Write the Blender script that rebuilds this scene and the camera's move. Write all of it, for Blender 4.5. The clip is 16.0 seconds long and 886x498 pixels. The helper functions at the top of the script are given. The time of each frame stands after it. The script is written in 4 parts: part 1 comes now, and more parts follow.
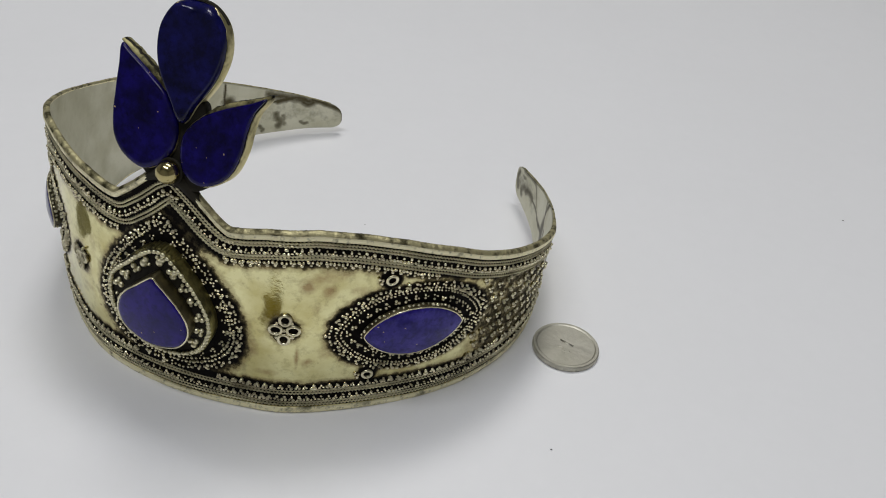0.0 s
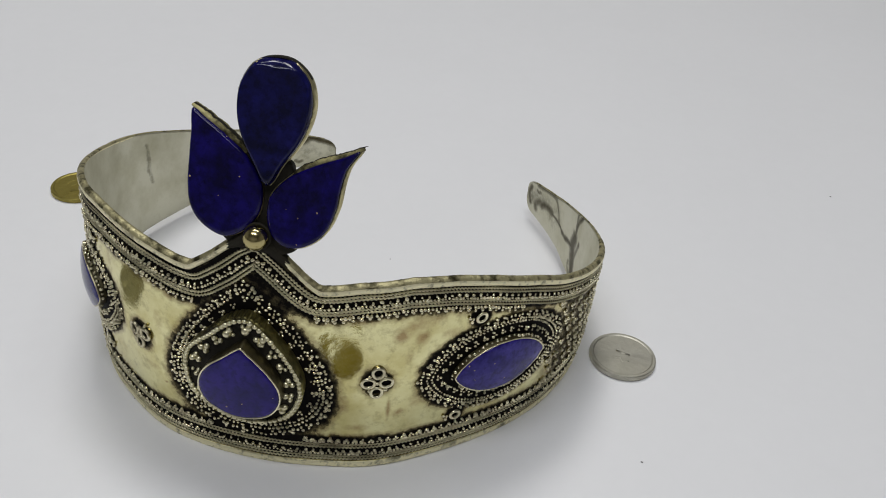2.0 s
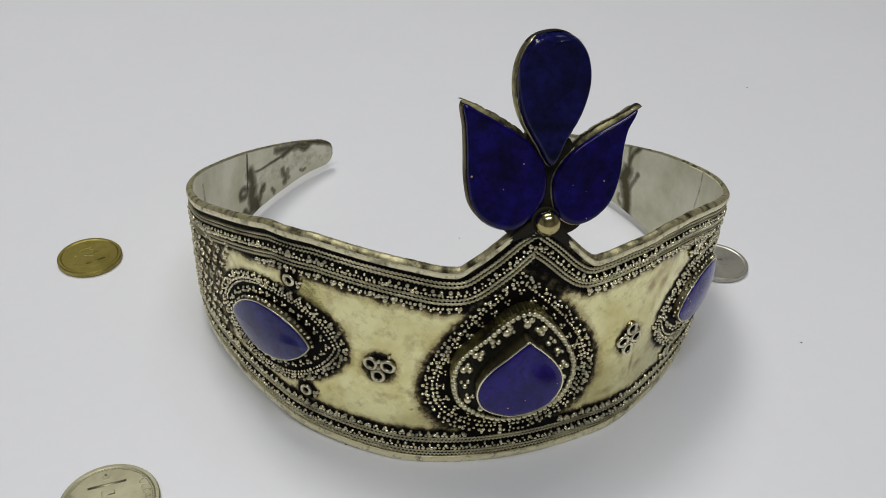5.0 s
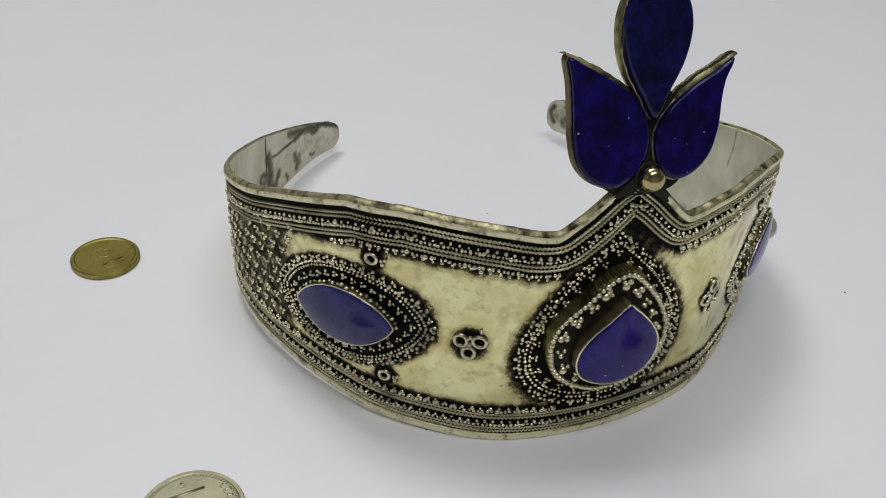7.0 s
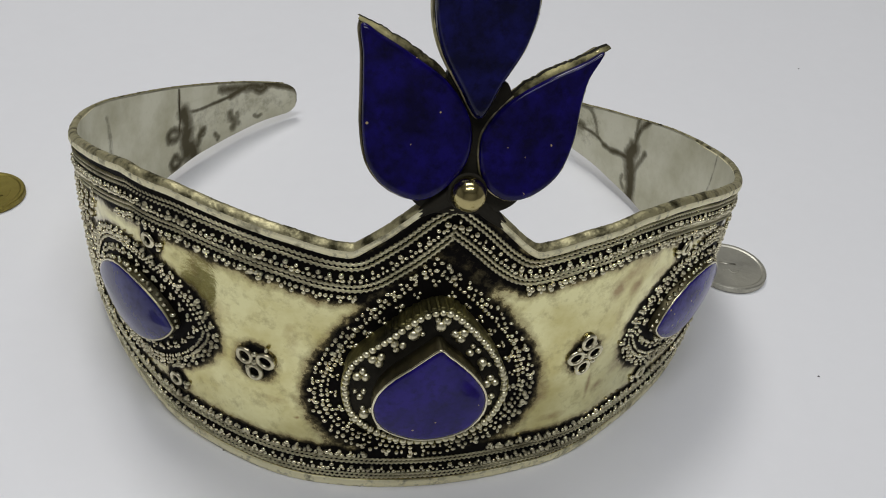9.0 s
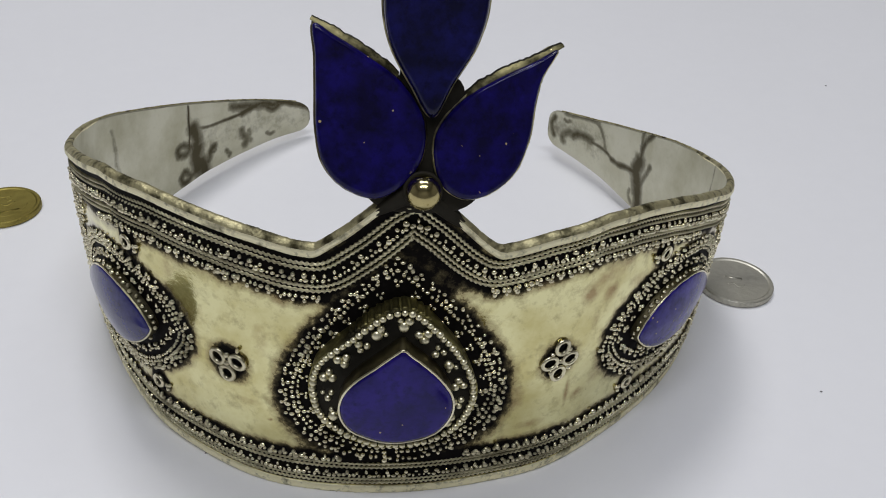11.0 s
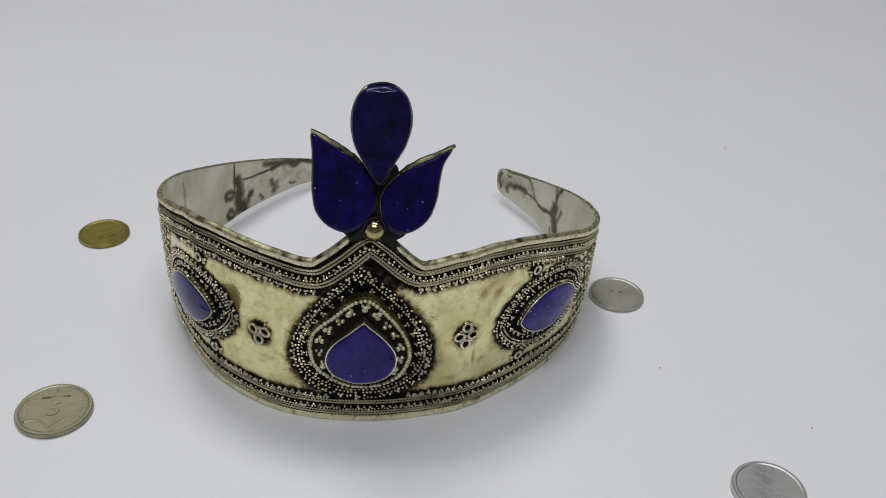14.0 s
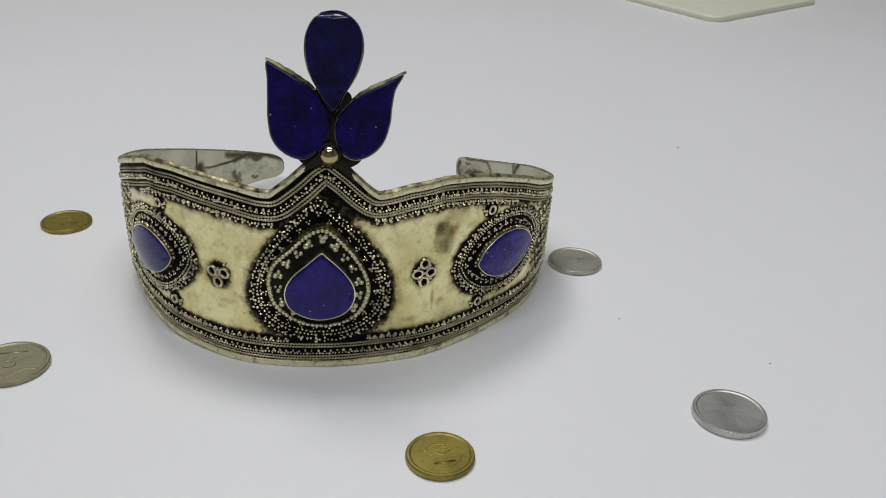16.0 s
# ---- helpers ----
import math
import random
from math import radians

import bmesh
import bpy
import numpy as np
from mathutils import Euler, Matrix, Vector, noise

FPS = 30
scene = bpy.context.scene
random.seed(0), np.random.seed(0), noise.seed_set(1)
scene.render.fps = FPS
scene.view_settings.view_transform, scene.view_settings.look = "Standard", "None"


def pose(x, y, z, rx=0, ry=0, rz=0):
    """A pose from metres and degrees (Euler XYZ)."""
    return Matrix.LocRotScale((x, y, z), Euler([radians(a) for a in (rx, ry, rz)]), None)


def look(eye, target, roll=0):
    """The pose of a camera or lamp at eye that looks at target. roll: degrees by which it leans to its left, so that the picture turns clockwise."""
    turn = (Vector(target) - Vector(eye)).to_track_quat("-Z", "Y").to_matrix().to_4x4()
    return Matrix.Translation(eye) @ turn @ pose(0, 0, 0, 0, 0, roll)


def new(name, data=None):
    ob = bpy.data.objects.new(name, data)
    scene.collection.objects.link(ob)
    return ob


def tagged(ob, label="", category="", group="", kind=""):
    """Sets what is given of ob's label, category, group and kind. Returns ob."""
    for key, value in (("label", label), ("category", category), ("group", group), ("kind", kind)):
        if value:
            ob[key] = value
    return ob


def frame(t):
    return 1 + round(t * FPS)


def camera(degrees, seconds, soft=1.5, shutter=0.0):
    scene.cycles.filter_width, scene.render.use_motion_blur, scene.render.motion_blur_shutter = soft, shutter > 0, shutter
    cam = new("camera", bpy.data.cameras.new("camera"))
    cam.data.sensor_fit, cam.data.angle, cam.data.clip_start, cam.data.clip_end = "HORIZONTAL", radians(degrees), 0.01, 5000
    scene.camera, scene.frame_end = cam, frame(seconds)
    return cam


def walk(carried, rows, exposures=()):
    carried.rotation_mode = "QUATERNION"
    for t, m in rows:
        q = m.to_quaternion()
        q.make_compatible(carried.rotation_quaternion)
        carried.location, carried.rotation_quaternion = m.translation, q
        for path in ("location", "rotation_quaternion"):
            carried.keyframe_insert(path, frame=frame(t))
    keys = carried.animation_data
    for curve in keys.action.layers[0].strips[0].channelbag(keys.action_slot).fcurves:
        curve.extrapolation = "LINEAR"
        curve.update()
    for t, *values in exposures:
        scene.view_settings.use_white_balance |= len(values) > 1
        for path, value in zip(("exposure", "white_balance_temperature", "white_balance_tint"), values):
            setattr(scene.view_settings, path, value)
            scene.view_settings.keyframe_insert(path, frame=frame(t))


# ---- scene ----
cam = camera(51.574, 16.0, soft=1.0)
PATH = [
    (0.0, 0.10810, -0.21466, 0.18325, 53.548, -6.654, 20.752),
    (0.5, 0.09166, -0.21515, 0.18112, 53.572, -6.296, 19.027),
    (1.0, 0.08033, -0.21614, 0.18192, 53.861, -6.476, 17.521),
    (1.5, 0.07292, -0.21588, 0.18329, 54.092, -6.650, 14.857),
    (2.0, 0.06150, -0.22041, 0.18276, 54.770, -4.859, 11.079),
    (2.5, 0.03995, -0.22397, 0.18168, 54.542, -4.637, 8.070),
    (3.0, 0.01681, -0.22627, 0.18170, 54.471, -3.925, 5.113),
    (5.5, -0.07956, -0.20844, 0.16814, 55.307, -3.412, -17.854),
    (6.0, -0.09481, -0.20156, 0.16511, 55.694, -3.828, -20.945),
    (6.5, -0.10204, -0.19899, 0.16210, 55.557, -3.686, -22.321),
    (7.0, -0.09778, -0.19935, 0.15985, 54.948, -3.023, -20.528),
    (7.5, -0.08078, -0.19860, 0.16021, 54.641, -3.457, -15.213),
    (8.0, -0.05666, -0.19220, 0.14936, 52.701, -3.735, -12.704),
    (8.5, -0.04007, -0.18774, 0.14574, 51.458, -4.557, -9.987),
    (9.0, -0.02637, -0.18301, 0.14621, 53.024, -5.253, -7.882),
    (9.5, -0.01891, -0.18295, 0.14323, 51.736, -4.856, -6.871),
    (12.0, -0.00211, -0.20819, 0.14398, 56.575, -2.943, -3.444),
    (12.5, 0.00255, -0.22585, 0.16054, 56.291, -2.967, -3.134),
    (13.0, 0.00208, -0.24551, 0.17884, 56.497, -2.474, -2.878),
    (13.5, 0.00279, -0.26269, 0.19107, 56.228, -2.608, -2.730),
    (14.0, 0.00276, -0.27515, 0.19938, 56.687, -2.886, -2.658),
    (14.5, 0.00284, -0.28083, 0.20081, 57.892, -2.651, -3.543),
    (15.0, 0.00148, -0.28802, 0.18575, 60.868, -2.724, -3.666),
    (15.5, 0.00524, -0.29765, 0.16806, 61.662, -2.530, -4.696),
    (16.0, 0.00802, -0.30429, 0.16056, 63.054, -2.176, -4.907),
]
# stops, kelvin and tint: the camera's white balance turns bluer for a while
WHITE = [(0.0, 0.0, 6500, 10), (5.0, 0.0, 6490, 10), (6.5, 0.0, 6440, 10), (8.0, 0.0, 6490, 10), (9.5, 0.0, 6430, 11), (12.0, 0.09, 6260, 13), (12.5, -0.03, 6260, 12), (13.0, -0.05, 6260, 12), (14.5, -0.05, 6400, 11), (16.0, 0.0, 6480, 10)]
walk(cam, [(t, pose(x, y, z, rx, ry, rz)) for t, x, y, z, rx, ry, rz in PATH], exposures=WHITE)

# ---- world and lights ----
world = bpy.data.worlds.new("room_air")
scene.world = world
world.use_nodes = True
world.node_tree.nodes["Background"].inputs[0].default_value = (0.8, 0.86, 1.0, 1)
world.node_tree.nodes["Background"].inputs[1].default_value = 0.05


def area_lamp(name, at, target, sx, sy, watts, colour):
    data = bpy.data.lights.new(name, "AREA")
    data.shape, data.size, data.size_y, data.energy, data.color = "RECTANGLE", sx, sy, watts, colour
    ob = new(name, data)
    ob.matrix_world = look(at, target)
    return ob


area_lamp("ceiling_lamp", (-0.2, 0.55, 1.62), (0, 0, 0), 0.42, 0.42, 7.9, (1.0, 0.985, 0.96))
# two unseen strip lamps, added as fill to soften the tiara's shadows
area_lamp("fill_strip", (0.0, 0.35, 1.66), (0.0, 0.35, 0), 1.2, 0.14, 4.9, (0.95, 0.97, 1.0))
area_lamp("fill_strip", (-0.08, -0.55, 1.66), (-0.08, -0.55, 0), 1.2, 0.14, 11.3, (0.95, 0.97, 1.0))


# ---- materials ----
def material(name):
    m = bpy.data.materials.new(name)
    m.use_nodes = True
    return m, m.node_tree.nodes, m.node_tree.links, m.node_tree.nodes["Principled BSDF"]


def noise_node(n, l, scale, detail=4.0, rough=0.55, coords=None):
    t = n.new("ShaderNodeTexNoise")
    t.inputs["Scale"].default_value, t.inputs["Detail"].default_value, t.inputs["Roughness"].default_value = scale, detail, rough
    l.new(coords, t.inputs["Vector"])
    return t


def ramp_node(n, l, source, stops):
    r = n.new("ShaderNodeValToRGB")
    while len(r.color_ramp.elements) < len(stops):
        r.color_ramp.elements.new(0.5)
    for e, (p, c) in zip(r.color_ramp.elements, stops):
        e.position, e.color = p, (c, c, c, 1) if isinstance(c, (int, float)) else (*c, 1)
    l.new(source, r.inputs[0])
    return r


def mix_node(n, l, fac, a, b, mode="MIX"):
    m = n.new("ShaderNodeMix")
    m.data_type, m.blend_type = "RGBA", mode
    for socket, value in ((m.inputs[0], fac), (m.inputs[6], a), (m.inputs[7], b)):
        if isinstance(value, (int, float)):
            socket.default_value = value
        elif isinstance(value, tuple):
            socket.default_value = (*value, 1)
        else:
            l.new(value, socket)
    return m.outputs[2]


def bump_node(n, l, height, strength, distance, target):
    b = n.new("ShaderNodeBump")
    b.inputs["Strength"].default_value, b.inputs["Distance"].default_value = strength, distance
    l.new(height, b.inputs["Height"])
    l.new(b.outputs[0], target.inputs["Normal"])
    return b


def math_node(n, l, op, a, b=0.0):
    m = n.new("ShaderNodeMath")
    m.operation = op
    for socket, value in ((m.inputs[0], a), (m.inputs[1], b)):
        if isinstance(value, (int, float)):
            socket.default_value = value
        else:
            l.new(value, socket)
    return m.outputs[0]


def metal(name, light, dark, rough, grain=900.0, single=0.0, amount=0.5, bump=0.15, spots=0.3, patina=False, inside=False, low=0.42, high=0.7, patch=85.0):
    """Worn white metal: a light and a tarnished tone in two scales, fine scratches, and black patina where the mesh carries it."""
    m, n, l, p = material(name)
    co = n.new("ShaderNodeTexCoord").outputs["Object"]
    big = noise_node(n, l, patch, 6.0, 0.6, co)
    fine = noise_node(n, l, grain, 3.0, 0.6, co)
    tone = mix_node(n, l, ramp_node(n, l, big.outputs[0], [(low, 0.0), (high, amount)]).outputs[0], light, dark)
    tone = mix_node(n, l, ramp_node(n, l, fine.outputs[0], [(0.55, 0.0), (0.78, spots)]).outputs[0], tone, dark)
    if single:
        own = n.new("ShaderNodeNewGeometry").outputs["Random Per Island"]
        tone = mix_node(n, l, ramp_node(n, l, own, [(0.45, 0.0), (1.0, single)]).outputs[0], tone, dark)
    p.inputs["Metallic"].default_value = 1.0
    gloss = ramp_node(n, l, big.outputs[0], [(0.3, rough), (0.75, min(1.0, rough * 1.5 + 0.03))])
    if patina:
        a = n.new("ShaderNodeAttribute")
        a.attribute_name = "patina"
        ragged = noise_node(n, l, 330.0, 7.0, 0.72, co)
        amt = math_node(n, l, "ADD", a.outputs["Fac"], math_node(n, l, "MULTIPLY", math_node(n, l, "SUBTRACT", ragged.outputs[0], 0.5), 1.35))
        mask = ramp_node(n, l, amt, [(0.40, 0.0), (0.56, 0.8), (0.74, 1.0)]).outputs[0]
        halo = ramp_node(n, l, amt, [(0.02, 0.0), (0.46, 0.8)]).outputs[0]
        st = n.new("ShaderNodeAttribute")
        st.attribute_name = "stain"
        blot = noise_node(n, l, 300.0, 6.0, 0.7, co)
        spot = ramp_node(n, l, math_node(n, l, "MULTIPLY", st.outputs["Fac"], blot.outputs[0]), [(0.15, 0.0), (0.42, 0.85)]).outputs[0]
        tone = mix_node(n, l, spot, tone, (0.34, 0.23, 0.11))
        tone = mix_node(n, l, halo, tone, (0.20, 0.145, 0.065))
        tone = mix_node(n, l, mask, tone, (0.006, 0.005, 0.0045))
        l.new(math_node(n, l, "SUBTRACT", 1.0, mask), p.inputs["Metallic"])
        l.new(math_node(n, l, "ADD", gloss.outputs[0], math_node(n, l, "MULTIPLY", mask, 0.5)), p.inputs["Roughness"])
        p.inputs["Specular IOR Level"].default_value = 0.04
    elif inside:
        a = n.new("ShaderNodeAttribute")
        a.attribute_name = "stain"
        ragged = noise_node(n, l, 300.0, 7.0, 0.75, co)
        amt = math_node(n, l, "ADD", a.outputs["Fac"], math_node(n, l, "MULTIPLY", math_node(n, l, "SUBTRACT", ragged.outputs[0], 0.5), 0.9))
        tone = mix_node(n, l, ramp_node(n, l, amt, [(0.16, 0.0), (0.44, 0.6), (0.85, 1.0)]).outputs[0], tone, (0.085, 0.073, 0.04))
        l.new(gloss.outputs[0], p.inputs["Roughness"])
    else:
        l.new(gloss.outputs[0], p.inputs["Roughness"])
    l.new(tone, p.inputs["Base Color"])
    mixed = math_node(n, l, "ADD", math_node(n, l, "MULTIPLY", big.outputs[0], 2.0), math_node(n, l, "MULTIPLY", fine.outputs[0], 0.35))
    bump_node(n, l, mixed, bump, 0.0006, p)
    return m


def lapis(name, deep, pale, rough, flecks, gloss):
    """Polished lapis lazuli with darker clouds, pale veins and gold flecks."""
    m, n, l, p = material(name)
    co = n.new("ShaderNodeTexCoord").outputs["Object"]
    cloud = noise_node(n, l, 190.0, 6.0, 0.62, co)
    grain = noise_node(n, l, 650.0, 5.0, 0.65, co)
    tone = mix_node(n, l, ramp_node(n, l, cloud.outputs[0], [(0.36, 0.0), (0.64, 1.0)]).outputs[0], deep, pale)
    tone = mix_node(n, l, ramp_node(n, l, grain.outputs[0], [(0.48, 0.0), (0.72, 0.7)]).outputs[0], tone, tuple(c * 0.35 for c in deep))
    v = n.new("ShaderNodeTexVoronoi")
    v.inputs["Scale"].default_value = 520.0
    l.new(co, v.inputs["Vector"])
    some = noise_node(n, l, 260.0, 2.0, 0.5, co)
    fleck = math_node(n, l, "MULTIPLY", math_node(n, l, "LESS_THAN", v.outputs["Distance"], 0.11), math_node(n, l, "GREATER_THAN", some.outputs[0], flecks))
    tone = mix_node(n, l, fleck, tone, (0.55, 0.42, 0.2))
    l.new(tone, p.inputs["Base Color"])
    p.inputs["Roughness"].default_value = rough
    p.inputs["Specular IOR Level"].default_value = gloss
    bump_node(n, l, cloud.outputs[0], 0.06, 0.0008, p)
    return m


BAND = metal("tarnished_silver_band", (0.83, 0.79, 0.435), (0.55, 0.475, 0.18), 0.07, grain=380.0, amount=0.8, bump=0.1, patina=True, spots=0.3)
INSIDE = metal("dull_silver_inside", (0.62, 0.605, 0.48), (0.46, 0.44, 0.30), 0.4, amount=0.6, bump=0.12, inside=True)
RIM = metal("rubbed_silver_rim", (0.90, 0.85, 0.60), (0.075, 0.065, 0.03), 0.46, grain=700.0, amount=0.7, bump=0.5, spots=0.8, low=0.56, high=0.7, patch=200.0)
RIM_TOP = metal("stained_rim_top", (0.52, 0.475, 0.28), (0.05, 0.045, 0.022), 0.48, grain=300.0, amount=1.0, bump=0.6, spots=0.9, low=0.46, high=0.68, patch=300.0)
BEAD = metal("bright_silver_granule", (1.0, 0.94, 0.68), (0.12, 0.09, 0.036), 0.2, amount=0.55, bump=0.2, single=0.42)
WIRE = metal("dulled_silver_wire", (0.70, 0.65, 0.43), (0.07, 0.055, 0.025), 0.26, amount=0.7, bump=0.2, spots=0.5)
BEAD_BRIGHT = metal("rubbed_silver_bead", (0.92, 0.87, 0.62), (0.28, 0.23, 0.11), 0.3, amount=0.4, bump=0.15, spots=0.15)
CUP = metal("tarnished_cup", (0.62, 0.56, 0.31), (0.07, 0.06, 0.035), 0.32, grain=350.0, amount=1.0, bump=0.35, spots=0.8, low=0.48, high=0.66)
CUP_DARK = metal("blackened_cup", (0.20, 0.17, 0.10), (0.04, 0.035, 0.02), 0.36, grain=350.0, amount=1.0, bump=0.35, spots=0.8, low=0.4, high=0.55)
LIP = metal("jagged_lip", (0.42, 0.385, 0.20), (0.05, 0.045, 0.025), 0.58, grain=520.0, amount=1.0, bump=0.3, spots=0.95, low=0.46, high=0.58)
SETTING = metal("dark_setting_wall", (0.15, 0.13, 0.07), (0.03, 0.027, 0.018), 0.35, grain=500.0, amount=1.0, bump=0.3, spots=0.6)
SETTING_OLIVE = metal("olive_setting_wall", (0.36, 0.32, 0.12), (0.035, 0.032, 0.018), 0.36, grain=420.0, amount=1.0, bump=0.4, spots=0.7, low=0.38, high=0.62)
BOSS = metal("polished_boss", (0.56, 0.48, 0.23), (0.3, 0.25, 0.10), 0.12, amount=0.4, bump=0.04, spots=0.15)
DARK = metal("blackened_silver", (0.03, 0.027, 0.02), (0.006, 0.006, 0.005), 0.5, amount=0.8, bump=0.3)
DARK.node_tree.nodes["Principled BSDF"].inputs["Metallic"].default_value = 0.0
DARK.node_tree.nodes["Principled BSDF"].inputs["Specular IOR Level"].default_value = 0.06
SOLDER = metal("dark_solder", (0.17, 0.14, 0.09), (0.05, 0.04, 0.03), 0.55, amount=0.9, bump=0.4)
NICKEL = metal("worn_nickel", (0.41, 0.39, 0.265), (0.26, 0.24, 0.15), 0.4, grain=600.0, amount=0.7, bump=0.1)
NICKEL_GREY = metal("grey_nickel", (0.56, 0.545, 0.47), (0.36, 0.345, 0.28), 0.4, grain=600.0, amount=0.7, bump=0.25)
NICKEL_PALE = metal("clean_nickel", (0.58, 0.58, 0.55), (0.42, 0.42, 0.39), 0.38, grain=600.0, amount=0.6, bump=0.2)
COIN_BRASS = metal("worn_coin_brass", (0.37, 0.31, 0.085), (0.15, 0.12, 0.03), 0.4, grain=600.0, amount=0.8, bump=0.15)
LAPIS = lapis("lapis_violet_blue", (0.011, 0.0055, 0.125), (0.023, 0.011, 0.215), 0.14, 0.62, 0.28)
LAPIS_BRIGHT = lapis("lapis_mottled_violet", (0.013, 0.007, 0.15), (0.05, 0.036, 0.33), 0.16, 0.60, 0.3)
# left eye's lapis: grey put into the colour for reflected sky
LAPIS_SKY_GREYED = lapis("lapis_greyed_by_sky", (0.014, 0.013, 0.105), (0.032, 0.032, 0.19), 0.14, 0.62, 0.36)
LAPIS_DEEP = lapis("lapis_deep_blue", (0.0035, 0.0022, 0.034), (0.0085, 0.0045, 0.12), 0.16, 0.60, 0.25)
LAPIS_NAVY = lapis("lapis_navy_blue", (0.0035, 0.0040, 0.030), (0.0085, 0.0085, 0.10), 0.14, 0.60, 0.3)


def plain(name, colour, rough, scale, swing, bump):
    m, n, l, p = material(name)
    co = n.new("ShaderNodeTexCoord").outputs["Object"]
    a, b = noise_node(n, l, scale, 5.0, 0.6, co), noise_node(n, l, scale * 35, 3.0, 0.6, co)
    both = math_node(n, l, "ADD", math_node(n, l, "MULTIPLY", a.outputs[0], 0.7), math_node(n, l, "MULTIPLY", b.outputs[0], 0.3))
    lo = tuple(c * (1 - swing) for c in colour)
    l.new(mix_node(n, l, ramp_node(n, l, both, [(0.35, 0.0), (0.65, 1.0)]).outputs[0], lo, colour), p.inputs["Base Color"])
    p.inputs["Roughness"].default_value = rough
    bump_node(n, l, b.outputs[0], bump, 0.0003, p)
    return m


WHITE_TOP = plain("white_laminate", (0.80, 0.80, 0.81), 0.5, 6.0, 0.03, 0.04)
# wall and ceiling tones set grey so the unseen room bounces less light
WALL_PAINT = plain("dimmed_wall_paint", (0.42, 0.41, 0.39), 0.8, 2.0, 0.06, 0.1)
CEILING_PAINT = plain("dimmed_ceiling_paint", (0.5, 0.5, 0.49), 0.85, 2.0, 0.05, 0.1)
FLOOR_PAINT = plain("grey_floor", (0.30, 0.29, 0.27), 0.6, 3.0, 0.2, 0.1)
LEG_PAINT = plain("grey_table_paint", (0.45, 0.45, 0.45), 0.5, 8.0, 0.08, 0.05)
CREAM = plain("cream_plastic", (0.74, 0.73, 0.60), 0.45, 9.0, 0.05, 0.05)
SPECK = plain("dark_dust", (0.22, 0.21, 0.21), 0.9, 300.0, 0.3, 0.1)


# ---- mesh helpers ----
def part(name, source, mat, parent=None, label="", smooth=True, mats=()):
    """Links a bmesh, or (verts, faces), as one mesh object, under a thing or a part."""
    me = bpy.data.meshes.new(name)
    if isinstance(source, tuple):
        me.from_pydata(*[[tuple(v) for v in source[0]], [], source[1]])
    else:
        bmesh.ops.recalc_face_normals(source, faces=source.faces[:])
        source.to_mesh(me)
        source.free()
    me.materials.append(mat)
    for m in mats:
        me.materials.append(m)
    if smooth:
        me.shade_smooth()
    me.update()
    ob = new(name, me)
    if parent:
        ob.parent = parent
    if label:
        ob["label"] = label
    return ob


def spline(points, n=16, closed=False):
    """A Catmull-Rom line through points, n steps between two of them."""
    p = np.array(points, float)
    q = np.vstack([p[-1], p, p[0], p[1]]) if closed else np.vstack([2 * p[0] - p[1], p, 2 * p[-1] - p[-2]])
    out = []
    for i in range(1, len(q) - 2):
        a, b, c, d = q[i - 1:i + 3]
        for k in range(n):
            t = k / n
            out.append(0.5 * (2 * b + (c - a) * t + (2 * a - 5 * b + 4 * c - d) * t * t + (3 * b - a - 3 * c + d) * t ** 3))
    if not closed:
        out.append(p[-1])
    return np.array(out)


def resample(line, step, closed=False):
    """The line with even steps of about that length."""
    p = np.vstack([line, line[:1]]) if closed else np.array(line)
    s = np.r_[0, np.cumsum(np.linalg.norm(np.diff(p, axis=0), axis=1))]
    n = max(3, round(s[-1] / step))
    at = np.linspace(0, s[-1], n + 1)[:n if closed else n + 1]
    return np.stack([np.interp(at, s, p[:, k]) for k in range(p.shape[1])], 1)


# ---- the room ----
def box(name, x0, x1, y0, y1, z0, z1, mat, label, bevel=0.0, category="room", kind="structure"):
    bm = bmesh.new()
    bmesh.ops.create_cube(bm, size=1.0)
    for v in bm.verts:
        v.co = ((x0 + x1) / 2 + v.co.x * (x1 - x0), (y0 + y1) / 2 + v.co.y * (y1 - y0), (z0 + z1) / 2 + v.co.z * (z1 - z0))
    if bevel:
        bmesh.ops.bevel(bm, geom=bm.edges[:], offset=bevel, segments=3, affect="EDGES", profile=0.5)
    ob = part(name, bm, mat, smooth=bevel > 0)
    return tagged(ob, label, category, kind=kind)


def table():
    thing = tagged(new("table"), "plain table with a smooth matt white laminate top", "table")
    thing.location = (0.02, 0.17, -0.75)

    def slab(name, x0, x1, y0, y1, z0, z1, mat, bevel):
        ob = box(name, x0, x1, y0, y1, z0, z1, mat, "", bevel, "", "")
        ob.parent = thing
        return ob

    slab("tabletop", -0.85, 0.85, -0.75, 0.75, 0.722, 0.75, WHITE_TOP, 0.003)
    for x in (-0.78, 0.78):
        for y in (-0.68, 0.68):
            slab("leg", x - 0.025, x + 0.025, y - 0.025, y + 0.025, 0.0, 0.724, LEG_PAINT, 0.003)
    for y in (-0.68, 0.68):
        slab("apron", -0.76, 0.76, y - 0.012, y + 0.012, 0.64, 0.7235, LEG_PAINT, 0.002)
    for x in (-0.78, 0.78):
        slab("apron", x - 0.012, x + 0.012, -0.66, 0.66, 0.64, 0.7235, LEG_PAINT, 0.002)


